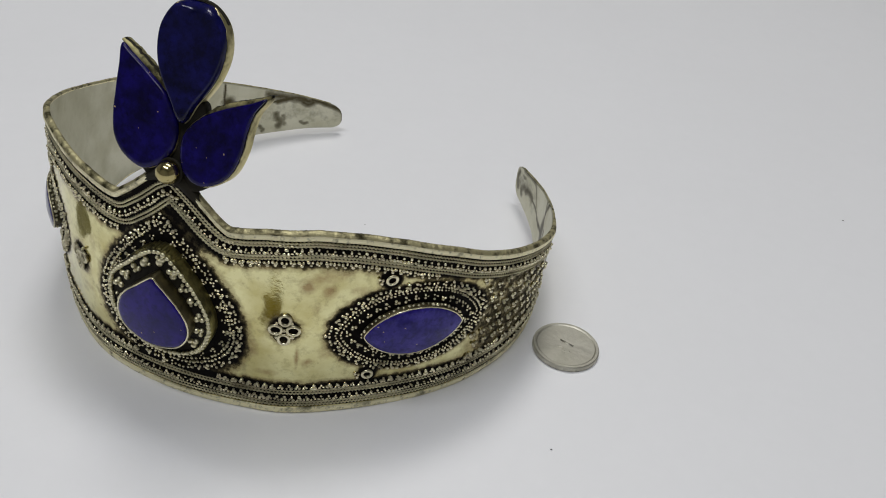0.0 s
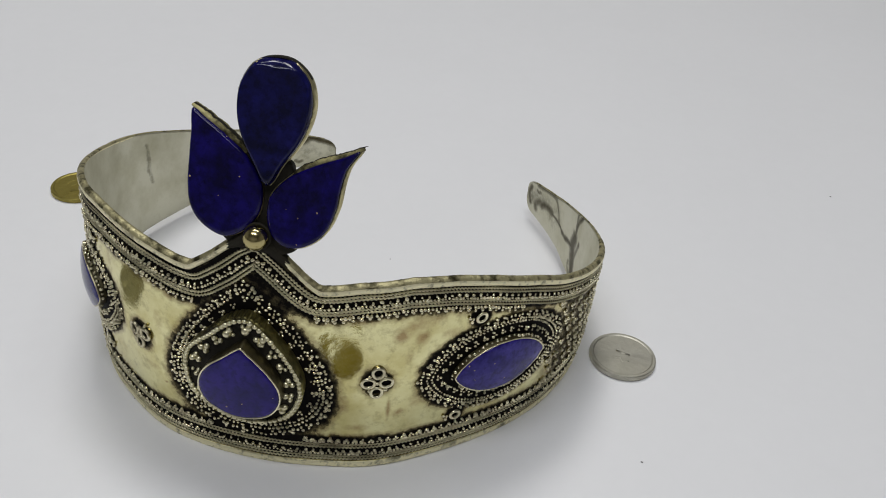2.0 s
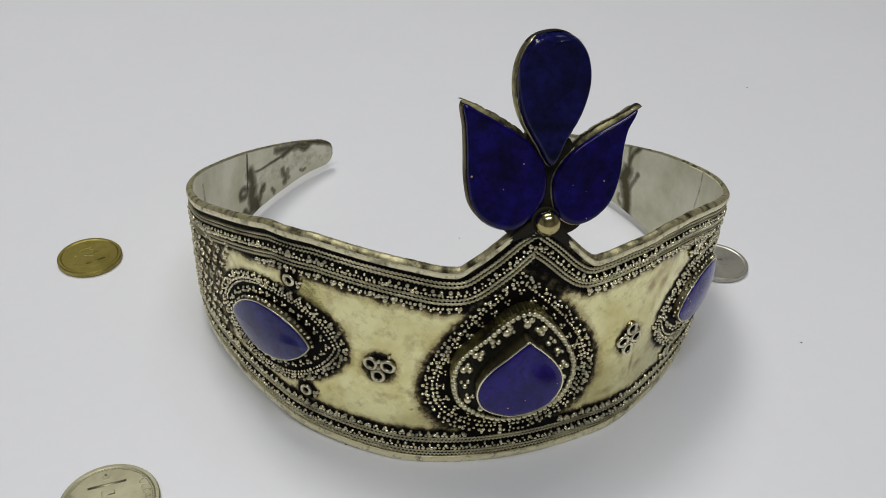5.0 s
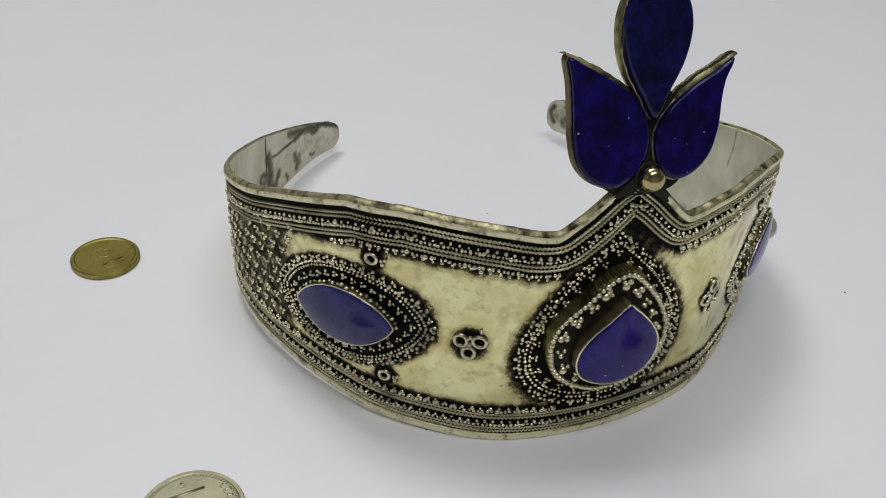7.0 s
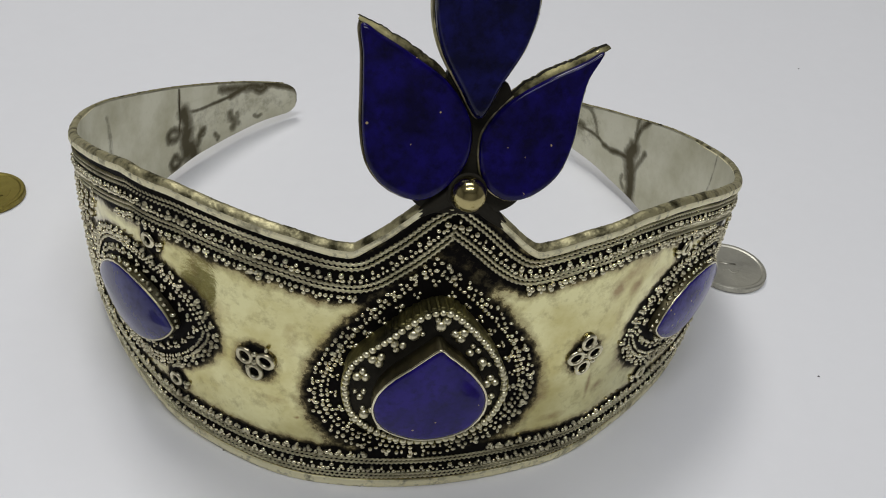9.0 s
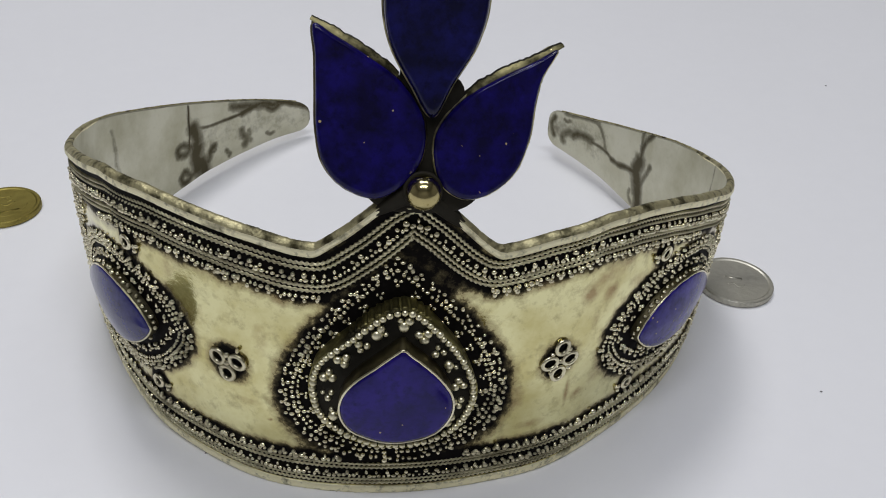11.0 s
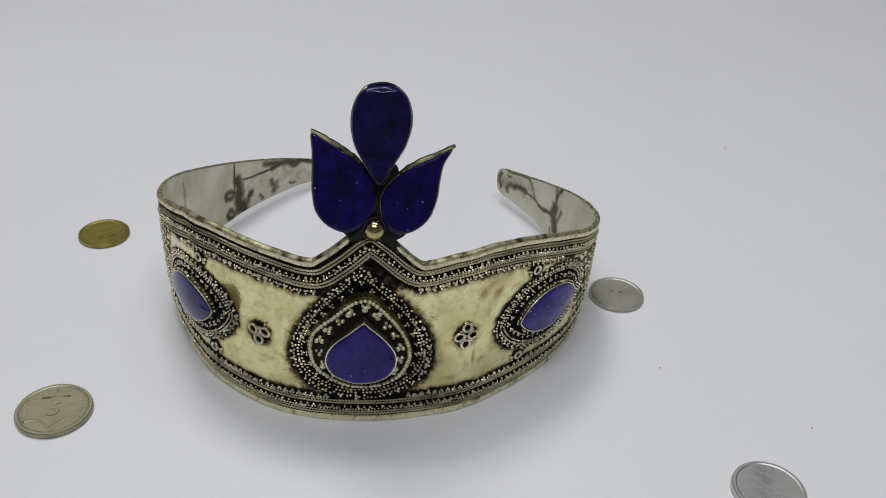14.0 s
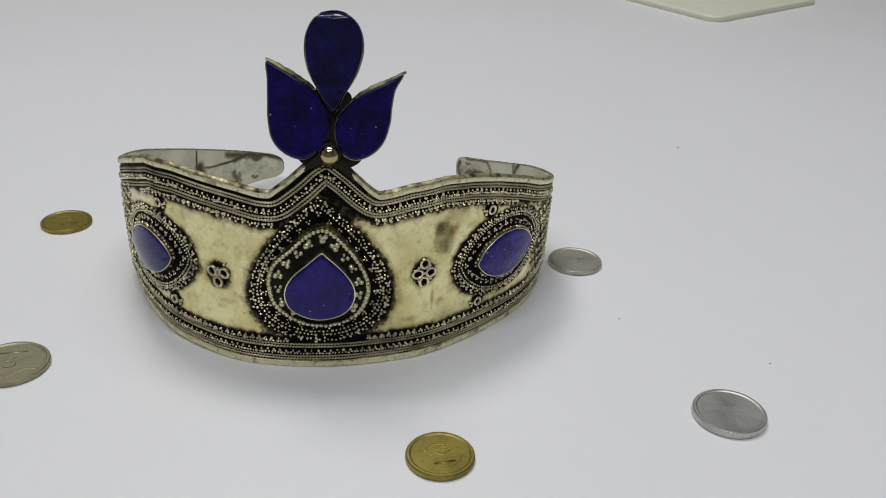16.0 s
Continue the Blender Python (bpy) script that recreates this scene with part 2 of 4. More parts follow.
table()
box("floor", -1.8, 1.8, -1.8, 2.0, -0.85, -0.75, FLOOR_PAINT, "plain grey room floor", category="floor")
# walls and ceiling are out of view, added to enclose the light
box("wall_north", -1.8, 1.8, 2.0, 2.1, -0.75, 1.75, WALL_PAINT, "plain grey wall, unseen, added to close the room", category="wall")
box("wall_south", -1.8, 1.8, -1.9, -1.8, -0.75, 1.75, WALL_PAINT, "plain grey wall, unseen, added to close the room", category="wall")
box("wall_east", 1.8, 1.9, -1.8, 2.0, -0.75, 1.75, WALL_PAINT, "plain grey wall, unseen, added to close the room", category="wall")
box("wall_west", -1.9, -1.8, -1.8, 2.0, -0.75, 1.75, WALL_PAINT, "plain grey wall, unseen, added to close the room", category="wall")
box("ceiling", -1.8, 1.8, -1.8, 2.0, 1.75, 1.85, CEILING_PAINT, "plain grey ceiling, unseen, added to close the room", category="ceiling")

# ---- the tiara's band: a bent sheet, along u from the front's middle, z up, h outwards (all in mm) ----
PLAN = spline([(-24.6, 79.6), (-38.6, 68.2), (-54.3, 49.2), (-65.5, 29.0), (-72.3, 10.1), (-71.2, -8.1), (-65.2, -24.8), (-56.4, -40.6), (-47.2, -51.4), (-31.0, -62.4), (-16.1, -66.8),
               (0, -67.8), (16, -66.2), (30.2, -62.1), (46.8, -51.1), (59.8, -40), (69.9, -27), (76.2, -12), (78, 5), (75.1, 20), (70.3, 35), (62.9, 51.5), (52.2, 68.5)], 24)
RUN = np.r_[0, np.cumsum(np.linalg.norm(np.diff(PLAN, axis=0), axis=1))]
RUN -= RUN[11 * 24]
WAY = np.gradient(PLAN, RUN, axis=0)
WAY /= np.linalg.norm(WAY, axis=1)[:, None]
U0, U1 = RUN[0], RUN[-1]


def on_band(u, z, h=0.0):
    """Metres of the place on the band's outer face, slightly domed from edge to edge and leaning back at the front and flaring at the flanks."""
    lo, hi = bot(u), top(u)
    s = np.clip((2 * np.asarray(z, float) - lo - hi) / (hi - lo), -1.05, 1.05)
    h = h + 0.5 * (0.62 - s * s) * np.clip((REACH + 20 - np.abs(u)) / 40, 0, 1)
    h = h - np.where(np.asarray(u) < 0, 0.6, 1.5) * (1 - np.asarray(z, float) / 40) * np.clip((np.abs(u) - 50) / 40, 0, 1) * np.clip((160 - np.abs(u)) / 40, 0, 1)
    h = h + (0.9 - 0.45 * np.clip(u / 20, 0, 1)) * (1 - np.asarray(z, float) / 28.5) * np.clip((62 - np.abs(u)) / 40, 0, 1)
    x, y, tx, ty = (np.interp(u, RUN, c) for c in (PLAN[:, 0], PLAN[:, 1], WAY[:, 0], WAY[:, 1]))
    k = 0.001 / np.hypot(tx, ty)
    return np.stack([0.001 * x + k * ty * h, 0.001 * y - k * tx * h, 0.001 * np.asarray(z, float) + 0 * x], -1)


def edge_line(points, soft):
    u = np.arange(U0, U1 + 0.01, 0.25)
    p = np.array(points, float)
    z = np.interp(u, p[:, 0], p[:, 1])
    n = int(soft / 0.25)
    padded = np.r_[[z[0]] * n, z, [z[-1]] * n]
    return u, np.convolve(padded, np.ones(2 * n + 1) / (2 * n + 1), "valid")


TOP_U, TOP_Z = edge_line([(-211.5, 9.2), (-203, 12.22), (-185, 18.37), (-162, 25.92), (-130, 36.6), (-110, 41.95), (-97, 46.18), (-84, 51.2), (-75, 54.38), (-63, 58.57), (-50, 59.98), (-44, 59.75), (-39, 59.45), (-33, 59.06), (-27, 58.43), (-20.5, 57.13), (-18.5, 56.98),
                          (-16.6, 56.98), (-11, 61.37), (-6, 65.94), (0, 69.6), (7, 63.57), (12, 58.5), (14.6, 56.46), (18, 56.88), (24, 58.06), (36, 58.62), (47, 57.02), (58, 54.41), (71, 50.24), (80, 46.55), (90, 43.15), (106, 38.29), (117, 34.85), (133, 30.7), (152, 24.7), (168, 20), (183, 16.5)], 0.75)
BOT_U, BOT_Z = edge_line([(-211.5, 2.5), (-170, 3.0), (-110, 3.0), (-86, 2.4), (-64, 1.7), (-50, 0.8), (-32, 0.25), (-18, 0.02), (0, 0.02), (30, 0.4), (58, 0.05), (75, 0.02), (110, 1.2), (150, 3), (183, 4.5)], 7.0)


def top(u):
    return np.interp(u, TOP_U, TOP_Z)


def bot(u):
    return np.interp(u, BOT_U, BOT_Z)


def inset(us, zs, d, side):
    """The line that runs d mm inside an edge of the band (side -1: below the top edge; 1: above the bottom one)."""
    p = np.stack([us, zs], 1)
    t = np.gradient(p, axis=0)
    t /= np.linalg.norm(t, axis=1)[:, None]
    d = d * (1 - 0.1 * np.tanh(us / 12)) if side < 0 else d + 0 * us
    q = p + side * d[:, None] * np.stack([-t[:, 1], t[:, 0]], 1)
    far = np.array([np.min(np.hypot(p[:, 0] - a, p[:, 1] - b)) for a, b in q])
    return q[far > d * 0.98]


REACH = 118.0          # the ornament ends here on both sides


def top_line(d, lo=-REACH, hi=REACH):
    q = inset(TOP_U, TOP_Z, d, -1)
    return q[(q[:, 0] > lo) & (q[:, 0] < hi)]


def bottom_line(d, lo=-REACH, hi=REACH):
    q = inset(BOT_U, BOT_Z, d, 1)
    return q[(q[:, 0] > lo) & (q[:, 0] < hi)]


# ---- outlines of the settings, in mm round their middles ----
def drop_outline(w, h, n=120, point=1.0):
    t = np.linspace(0, 2 * np.pi, n, endpoint=False)
    return np.stack([w / 2 * np.sin(t) * np.abs(np.sin(t / 2)) ** point / np.max(np.sin(t) * np.abs(np.sin(t / 2)) ** point), h / 2 * np.cos(t)], 1)


def eye_outline(hl, hh, power=2.0, round_=0.9, n=60):
    x = np.cos(np.linspace(0, np.pi, n))
    y = hh * (1 - np.abs(x) ** power) ** round_
    return np.vstack([np.stack([hl * x, y], 1), np.stack([hl * x[::-1], -y[::-1]], 1)[1:-1]])


DROP = (-2.7, 32.6)        # field of the middle drop
EYES = {"right": (61.0, 27.6, 0.0), "left": (-63.4, 28.3, 0.13)}
FLOWERS = {"right": (28.3, 29.7), "left": (-33.5, 28.7)}
RINGS = ((54.1, 43.9, -1), (49.8, 13.0, -1), (-56.3, 46.0, 1), (-52.6, 14.4, 1))


def eye_local(u, z, side):
    cu, cz, slope = EYES[side]
    return u - cu, z - cz - slope * (u - cu)


def soft_step(x, lo, hi):
    return np.clip((x - lo) / (hi - lo), 0, 1)


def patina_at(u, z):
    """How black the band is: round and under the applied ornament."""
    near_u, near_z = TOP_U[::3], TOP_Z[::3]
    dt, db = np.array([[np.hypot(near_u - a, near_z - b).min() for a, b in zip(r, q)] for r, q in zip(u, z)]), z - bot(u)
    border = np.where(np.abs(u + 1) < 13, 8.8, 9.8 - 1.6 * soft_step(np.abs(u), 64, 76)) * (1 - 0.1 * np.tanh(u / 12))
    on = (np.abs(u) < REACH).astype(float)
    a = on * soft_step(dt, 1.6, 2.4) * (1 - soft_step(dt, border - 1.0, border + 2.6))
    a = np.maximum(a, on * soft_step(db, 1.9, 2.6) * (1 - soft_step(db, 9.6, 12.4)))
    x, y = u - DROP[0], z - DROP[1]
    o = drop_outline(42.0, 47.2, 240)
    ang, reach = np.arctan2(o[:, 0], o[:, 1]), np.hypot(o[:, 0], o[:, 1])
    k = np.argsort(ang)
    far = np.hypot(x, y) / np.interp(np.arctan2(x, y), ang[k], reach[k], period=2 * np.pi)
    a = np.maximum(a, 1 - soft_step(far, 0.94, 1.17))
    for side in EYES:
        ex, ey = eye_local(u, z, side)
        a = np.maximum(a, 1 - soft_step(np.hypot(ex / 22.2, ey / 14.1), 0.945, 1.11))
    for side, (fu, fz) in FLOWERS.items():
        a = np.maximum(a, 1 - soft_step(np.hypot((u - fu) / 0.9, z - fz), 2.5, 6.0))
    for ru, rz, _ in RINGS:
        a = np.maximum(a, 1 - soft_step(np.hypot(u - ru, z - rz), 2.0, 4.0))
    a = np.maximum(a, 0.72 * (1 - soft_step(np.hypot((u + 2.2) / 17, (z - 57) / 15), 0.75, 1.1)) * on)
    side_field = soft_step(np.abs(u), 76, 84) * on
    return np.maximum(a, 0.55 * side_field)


# brown stains on the plain fields: u, z, half width, half height, strength
STAINS = ((31.4, 19.8, 0.7, 3.8, 1.05), (34.0, 18.6, 2.4, 1.6, 0.8), (33.6, 43.4, 2.6, 2.6, 0.9), (39.0, 41.5, 2.2, 3.0, 0.8), (46.0, 41.0, 3.0, 2.0, 0.7), (-27.0, 36.0, 2.5, 5.0, 0.5), (33.5, 43.5, 1.8, 5.0, 0.5), (37.5, 45.5, 5.0, 4.0, 0.6), (-25.8, 17.4, 0.5, 0.5, 1.3),
          (-44.0, 50.0, 6.0, 2.5, 0.7), (-30.0, 20.5, 4.0, 1.5, 0.5), (24.0, 14.5, 5.0, 1.5, 0.6), (-40.0, 38.0, 3.0, 5.0, 0.45),
          (-36.0, 50.5, 5.0, 2.0, 0.85), (-28.0, 50.0, 4.0, 2.0, 0.9), (-22.5, 46.5, 2.5, 3.0, 0.75), (-46.0, 45.0, 2.0, 3.0, 0.6), (24.0, 48.5, 4.0, 1.8, 0.8),
          (42.0, 46.0, 4.0, 2.0, 0.7), (-23.5, 22.0, 2.0, 4.0, 0.6), (20.5, 22.0, 2.0, 5.0, 0.65), (38.5, 22.0, 3.0, 4.0, 0.55), (36.0, 36.0, 2.0, 4.0, 0.5))

# dark solder, scale and streaks on the inner face: lines of (u, z), half width, strength
SCALE = (
    # left end: seam, the ragged solder below it with its hooks, and the line that rises to the tip
    ((-159.6, 26), (-159.2, 22), (-159.0, 18), (-158.0, 14), 0.5, 0.9),
    ((-158.5, 13.6), (-155.6, 15.6), (-153.2, 15.0), (-153.4, 13.2), 1.3, 0.8),
    ((-153.4, 13.2), (-155.6, 12.4), (-157.6, 12.6), (-159.0, 13.6), 1.5, 0.8),
    ((-160.6, 18.4), (-161.6, 15), (-160.4, 11), (-160.6, 6), 2.6, 1.0),
    ((-161.6, 12), (-161.0, 8.4), (-163.0, 6.4), (-163.4, 3.6), 2.7, 1.0),
    ((-160.6, 13.4), (-161.6, 10), (-161.2, 7), (-162, 4.4), 3.0, 0.8),
    ((-160, 5.2), (-157.4, 5), (-155.2, 7.4), (-153.2, 6.2), 1.3, 0.8),
    ((-153.2, 6.2), (-153.6, 4.4), (-155.4, 4.0), (-157.5, 4.6), 1.3, 0.8),
    ((-163.6, 5.4), (-165.6, 6.4), (-166.6, 9.0), (-168.4, 9.8), 1.4, 0.85),
    ((-167.6, 10.2), (-168.8, 9.4), (-168.4, 8.2), (-167.4, 8.2), 0.7, 0.75),
    ((-173.0, 6.4), (-173.4, 5.4), (-174.2, 5.0), (-173.6, 4.2), 0.9, 0.75),
    ((-179.6, 10.4), (-180.0, 8.4), (-181.4, 7.0), (-180.2, 5.4), 1.6, 0.68),
    ((-182.4, 9.4), (-182.6, 8.2), (-182.2, 7.0), (-182.6, 6.0), 1.1, 0.6),
    ((-189.4, 6.0), (-190.2, 5.2), (-191.2, 5.0), (-192, 5.2), 0.8, 0.6),
    ((-160.2, 18.8), (-166.4, 17.0), (-174, 16.2), (-180, 15.8), 0.6, 0.9),
    ((-180, 15.8), (-184, 16.2), (-188, 16.4), (-192, 15.0), 1.3, 0.9),
    ((-176.6, 19.4), (-181, 17.9), (-186, 16.4), (-194, 14.2), 1.7, 0.82),
    ((-190, 14.6), (-192, 13.2), (-193, 13.4), (-195, 14.4), 1.4, 0.85),
    ((-194, 15.0), (-198, 13.6), (-201.5, 12), (-205, 10.6), 1.3, 0.9),
    ((-202, 12), (-204.6, 10.4), (-206.6, 8), (-206.4, 5.4), 1.0, 0.8),
    # right end: forked upright stain, its branch to the tip, and the blotched tip
    ((142.2, 27.8), (144.6, 24.6), (145.4, 21), (145.4, 17), 1.0, 0.9),
    ((146.2, 26.0), (146.0, 22.5), (145.6, 19), (146.0, 16), 0.9, 0.75),
    ((145.6, 17.5), (146.6, 14.4), (145.4, 12), (144.4, 9), 2.8, 1.0),
    ((144.8, 10), (143.6, 8), (143.2, 5.8), (142.6, 2.6), 2.1, 1.0),
    ((140.4, 18.8), (141.6, 16), (142.6, 13.6), (143.4, 11), 1.0, 0.8),
    ((147.6, 7.6), (147.8, 6), (147.2, 4.8), (146.0, 4.0), 0.9, 0.6),
    ((147.4, 13.6), (151.6, 12.8), (155, 11.8), (158.4, 11.8), 1.0, 0.95),
    ((158.4, 11.8), (161.6, 12.8), (165.4, 13), (170, 12.6), 0.7, 0.75),
    ((161.6, 13), (163.0, 16.2), (165.0, 18.8), (168, 20), 0.8, 0.62),
    ((168.4, 13.4), (171.4, 13.2), (174.4, 12.4), (176, 11.4), 1.8, 0.8),
    ((177.6, 11.8), (179.6, 10.6), (180.6, 9), (180, 7.6), 1.6, 0.75),
    ((178.2, 15.4), (179, 14.8), (179.6, 14.6), (180.4, 15), 0.8, 0.7),
    ((184.6, 14), (185.6, 12), (185.4, 10), (184.2, 8), 1.1, 0.85),
    ((166, 20.2), (170.4, 19.4), (175, 18.2), (180, 17), 0.9, 0.62),
    # dull olive bloom on both ends
    ((166, 14), (172, 13), (178, 12), (186, 11), 6.5, 0.26),
    ((178, 12), (181, 11), (183, 10.6), (185, 10), 4.0, 0.4),
    ((-166, 13), (-178, 12), (-190, 10.6), (-204, 8.6), 7.0, 0.22),
    # thin upright dark streaks on the inner flanks
    ((110, 37), (109, 33), (109, 29), (109.5, 24), 0.6, 0.5),
    ((-128, 33), (-128.5, 28), (-128, 24), (-129, 19), 1.0, 0.42),
)


def inner_stain(u, z):
    out = np.zeros(u.shape)
    for *line, half, strength in SCALE:
        q = resample(spline(line, 8), 0.7)
        near = (u > q[:, 0].min() - 12) & (u < q[:, 0].max() + 12)
        d = np.full(u.shape, 99.0)
        d[near] = np.min(np.hypot(u[near][:, None] - q[:, 0], z[near][:, None] - q[:, 1]), axis=1)
        out = np.maximum(out, strength * np.exp(-(d / half) ** 2))
    return out


# ---- the tiara ----
tiara = tagged(new("tiara"), "antique silver tiara with lapis stones on a white table", "tiara")


def band():
    us = np.r_[np.arange(U0, -121, 0.7), np.arange(-121, 121, 0.6), np.arange(121, U1 - 0.2, 0.7), U1]
    vs = np.linspace(0, 1, 89)
    thick = 0.9
    rows = []
    for u in us:
        b, t = bot(u), top(u)
        # the ends are rounded off
        for end, sign in ((U0, 1), (U1, -1)):
            e = (u - end) * sign
            if e < 4.5:
                cut = (t - b) / 2 * (1 - math.sqrt(max(0.0, 1 - ((4.5 - e) / 4.5) ** 2))) * 0.7
                b, t = b + cut, t - cut
        rows.append(b + (t - b) * vs)
    rows = np.array(rows)
    uu = np.repeat(us[:, None], len(vs), 1)
    wave = np.array([[0.27 * noise.noise((a * 0.08, b * 0.08, 0.0)) + 0.06 * noise.noise((a * 0.21, b * 0.17, 4.0)) for a, b in zip(r, q)] for r, q in zip(uu, rows)])
    outer, inner = on_band(uu, rows, wave), on_band(uu, rows, wave - thick)
    nu, nv = rows.shape
    verts = np.vstack([outer.reshape(-1, 3), inner.reshape(-1, 3)])
    n = nu * nv
    faces, kinds = [], []
    for i in range(nu - 1):
        for j in range(nv - 1):
            a = i * nv + j
            faces += [(a, a + nv, a + nv + 1, a + 1), (n + a, n + a + 1, n + a + nv + 1, n + a + nv)]
            kinds += [0, 1]
        a, b = i * nv, i * nv + nv - 1
        faces += [(a, n + a, n + a + nv, a + nv), (b, b + nv, n + b + nv, n + b)]
        kinds += [1, 1]
    for j in range(nv - 1):
        a, b = j, (nu - 1) * nv + j
        faces += [(a, a + 1, n + a + 1, n + a), (b, n + b, n + b + 1, b + 1)]
        kinds += [1, 1]
    ob = part("band", (verts, faces), BAND, tiara, "bent silver band, tarnished, with black patina round the ornament", mats=(INSIDE,))
    ob.data.polygons.foreach_set("material_index", np.array(kinds, np.int32))
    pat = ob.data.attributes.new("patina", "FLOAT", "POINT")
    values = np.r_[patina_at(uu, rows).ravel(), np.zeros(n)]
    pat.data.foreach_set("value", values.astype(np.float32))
    spots = np.zeros(uu.shape)
    for su, sz, ru, rz, k in STAINS:
        spots = np.maximum(spots, k * np.exp(-((uu - su) / ru) ** 2 - ((rows - sz) / rz) ** 2))
    ob.data.attributes.new("stain", "FLOAT", "POINT").data.foreach_set("value", np.r_[spots.ravel(), inner_stain(uu, rows).ravel()].astype(np.float32))
    return ob


band()


def sweep(points, normals, radius, name, mat, parent, label="", pitch=0.0, flat=1.0, sides=8, closed=False, flute=0.42):
    """A wire along points (metres): normals tell its outer side; a pitch (m) makes it a two-strand twist."""
    p = np.array(points)
    t = np.roll(p, -1, 0) - np.roll(p, 1, 0) if closed else np.gradient(p, axis=0)
    t /= np.linalg.norm(t, axis=1)[:, None]
    nrm = np.array(normals) - (np.array(normals) * t).sum(1)[:, None] * t
    nrm /= np.linalg.norm(nrm, axis=1)[:, None]
    side = np.cross(t, nrm)
    s = np.r_[0, np.cumsum(np.linalg.norm(np.diff(p, axis=0), axis=1))]
    ang = np.arange(sides) * 2 * np.pi / sides
    phase = 2 * np.pi * s / pitch if pitch else 0 * s
    r = radius * (1 + (flute * np.cos(2 * (ang[None] - phase[:, None])) if pitch else 0 * (ang[None] + phase[:, None])))
    v = p[:, None] + r[..., None] * (np.cos(ang)[None, :, None] * flat * nrm[:, None] + np.sin(ang)[None, :, None] * side[:, None])
    n, m = len(p), sides
    faces = [(i * m + j, i * m + (j + 1) % m, ((i + 1) % n) * m + (j + 1) % m, ((i + 1) % n) * m + j) for i in range(n if closed else n - 1) for j in range(m)]
    if not closed:
        faces += [tuple(range(m))[::-1], tuple(range((n - 1) * m, n * m))]
    return part(name, (v.reshape(-1, 3), faces), mat, parent, label)


def band_wire(line, h, radius, name, mat, label="", pitch=0.0, flat=1.0, closed=False, step=None, sides=8, parent=None, flute=0.42):
    q = resample(line, step or (pitch * 1000 / 6 if pitch else 0.5), closed)
    p = on_band(q[:, 0], q[:, 1], h)
    return sweep(p, on_band(q[:, 0], q[:, 1], h + 1) - p, radius, name, mat, parent or tiara, label, pitch, flat, sides, closed, flute)


def ico(level=1):
    bm = bmesh.new()
    bmesh.ops.create_icosphere(bm, subdivisions=level, radius=1.0)
    v = np.array([x.co[:] for x in bm.verts])
    f = np.array([[y.index for y in x.verts] for x in bm.faces])
    bm.free()
    return v, f


ICO_V, ICO_F = ico(2)


def beads(name, places, radii, mat, parent, label=""):
    """Many small balls in one mesh."""
    places, radii = np.array(places), np.array(radii)
    odd = np.random.default_rng(len(places)).uniform(0.68, 1.25, (len(places), 1, 3))
    v = places[:, None] + 0.97 * radii[:, None, None] * ICO_V[None] * odd
    f = (ICO_F[None] + len(ICO_V) * np.arange(len(places))[:, None, None]).reshape(-1, 3)
    ob = part(name, (v.reshape(-1, 3), f.tolist()), mat, parent, label)
    ob["kind"] = "stuff"
    return ob


rng = random.Random(7)


def jig(a):
    return rng.uniform(-a, a)


# rolled rims along both edges
def rims():
    for side in (-1, 1):
        us = np.arange(U0 + 4.5, U1 - 4.5, 0.4)
        zs = top(us) if side < 0 else bot(us)
        fade = soft_step(REACH + 14 - np.abs(us), 0, 14)
        if side < 0:
            profile = [(-1.15, 0.35), (-1.0, 0.0), (-0.35, -0.12), (0.2, 0.1), (0.62, 0.55), (0.72, 1.1), (0.55, 1.7), (0.1, 1.95), (-0.2, 1.9)]
        else:
            profile = [(-1.05, 0.3), (-0.95, 0.0), (-0.2, 0.0), (0.2, 0.1), (0.3, 0.6), (0.3, 1.2), (0.22, 1.6), (-0.1, 1.7), (-0.2, 1.6)]
        v = []
        for u, z, f in zip(us, zs, fade):
            d = 0.9 + 0.3 * f
            rough = 0.07 * noise.noise((u * 0.35, side * 3.0, 0.0)) + 0.12 * noise.noise((u * 1.6, side * 5.0, 2.0))
            for n, (h, k) in enumerate(profile):
                pit = 0.1 * noise.noise((u * 1.9, n * 1.7, side * 4.0))
                v.append(on_band(u, z + side * (k * d - (0.22 if side < 0 else 0.05)) + rough * (k < 0.7) * (side < 0), h * (0.4 + 0.6 * f) + ((rough * 0.5 + pit) if h > 0 else 0)))
        m = len(profile)
        faces = [(i * m + j, i * m + (j + 1) % m, (i + 1) * m + (j + 1) % m, (i + 1) * m + j) for i in range(len(us) - 1) for j in range(m)]
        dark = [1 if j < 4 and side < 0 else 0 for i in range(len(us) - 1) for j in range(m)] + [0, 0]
        faces += [tuple(range(m))[::-1], tuple(range((len(us) - 1) * m, len(us) * m))]
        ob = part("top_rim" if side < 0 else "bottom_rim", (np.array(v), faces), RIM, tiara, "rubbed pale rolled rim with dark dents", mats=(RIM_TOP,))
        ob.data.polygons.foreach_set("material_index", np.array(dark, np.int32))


rims()

# twisted wires of the borders
for d, way in ((3.1, 1), (4.0, -1), (7.1, 1), (8.0, -1)):
    band_wire(top_line(d), -0.02, 0.00031, "twisted_wire", WIRE, pitch=0.0019 * way, step=0.2, flute=0.5)
for d, way in ((2.95, 1), (3.85, -1), (7.15, 1), (8.05, -1)):
    band_wire(bottom_line(d), -0.02, 0.00031, "twisted_wire", WIRE, pitch=0.0019 * way, step=0.2, flute=0.5)


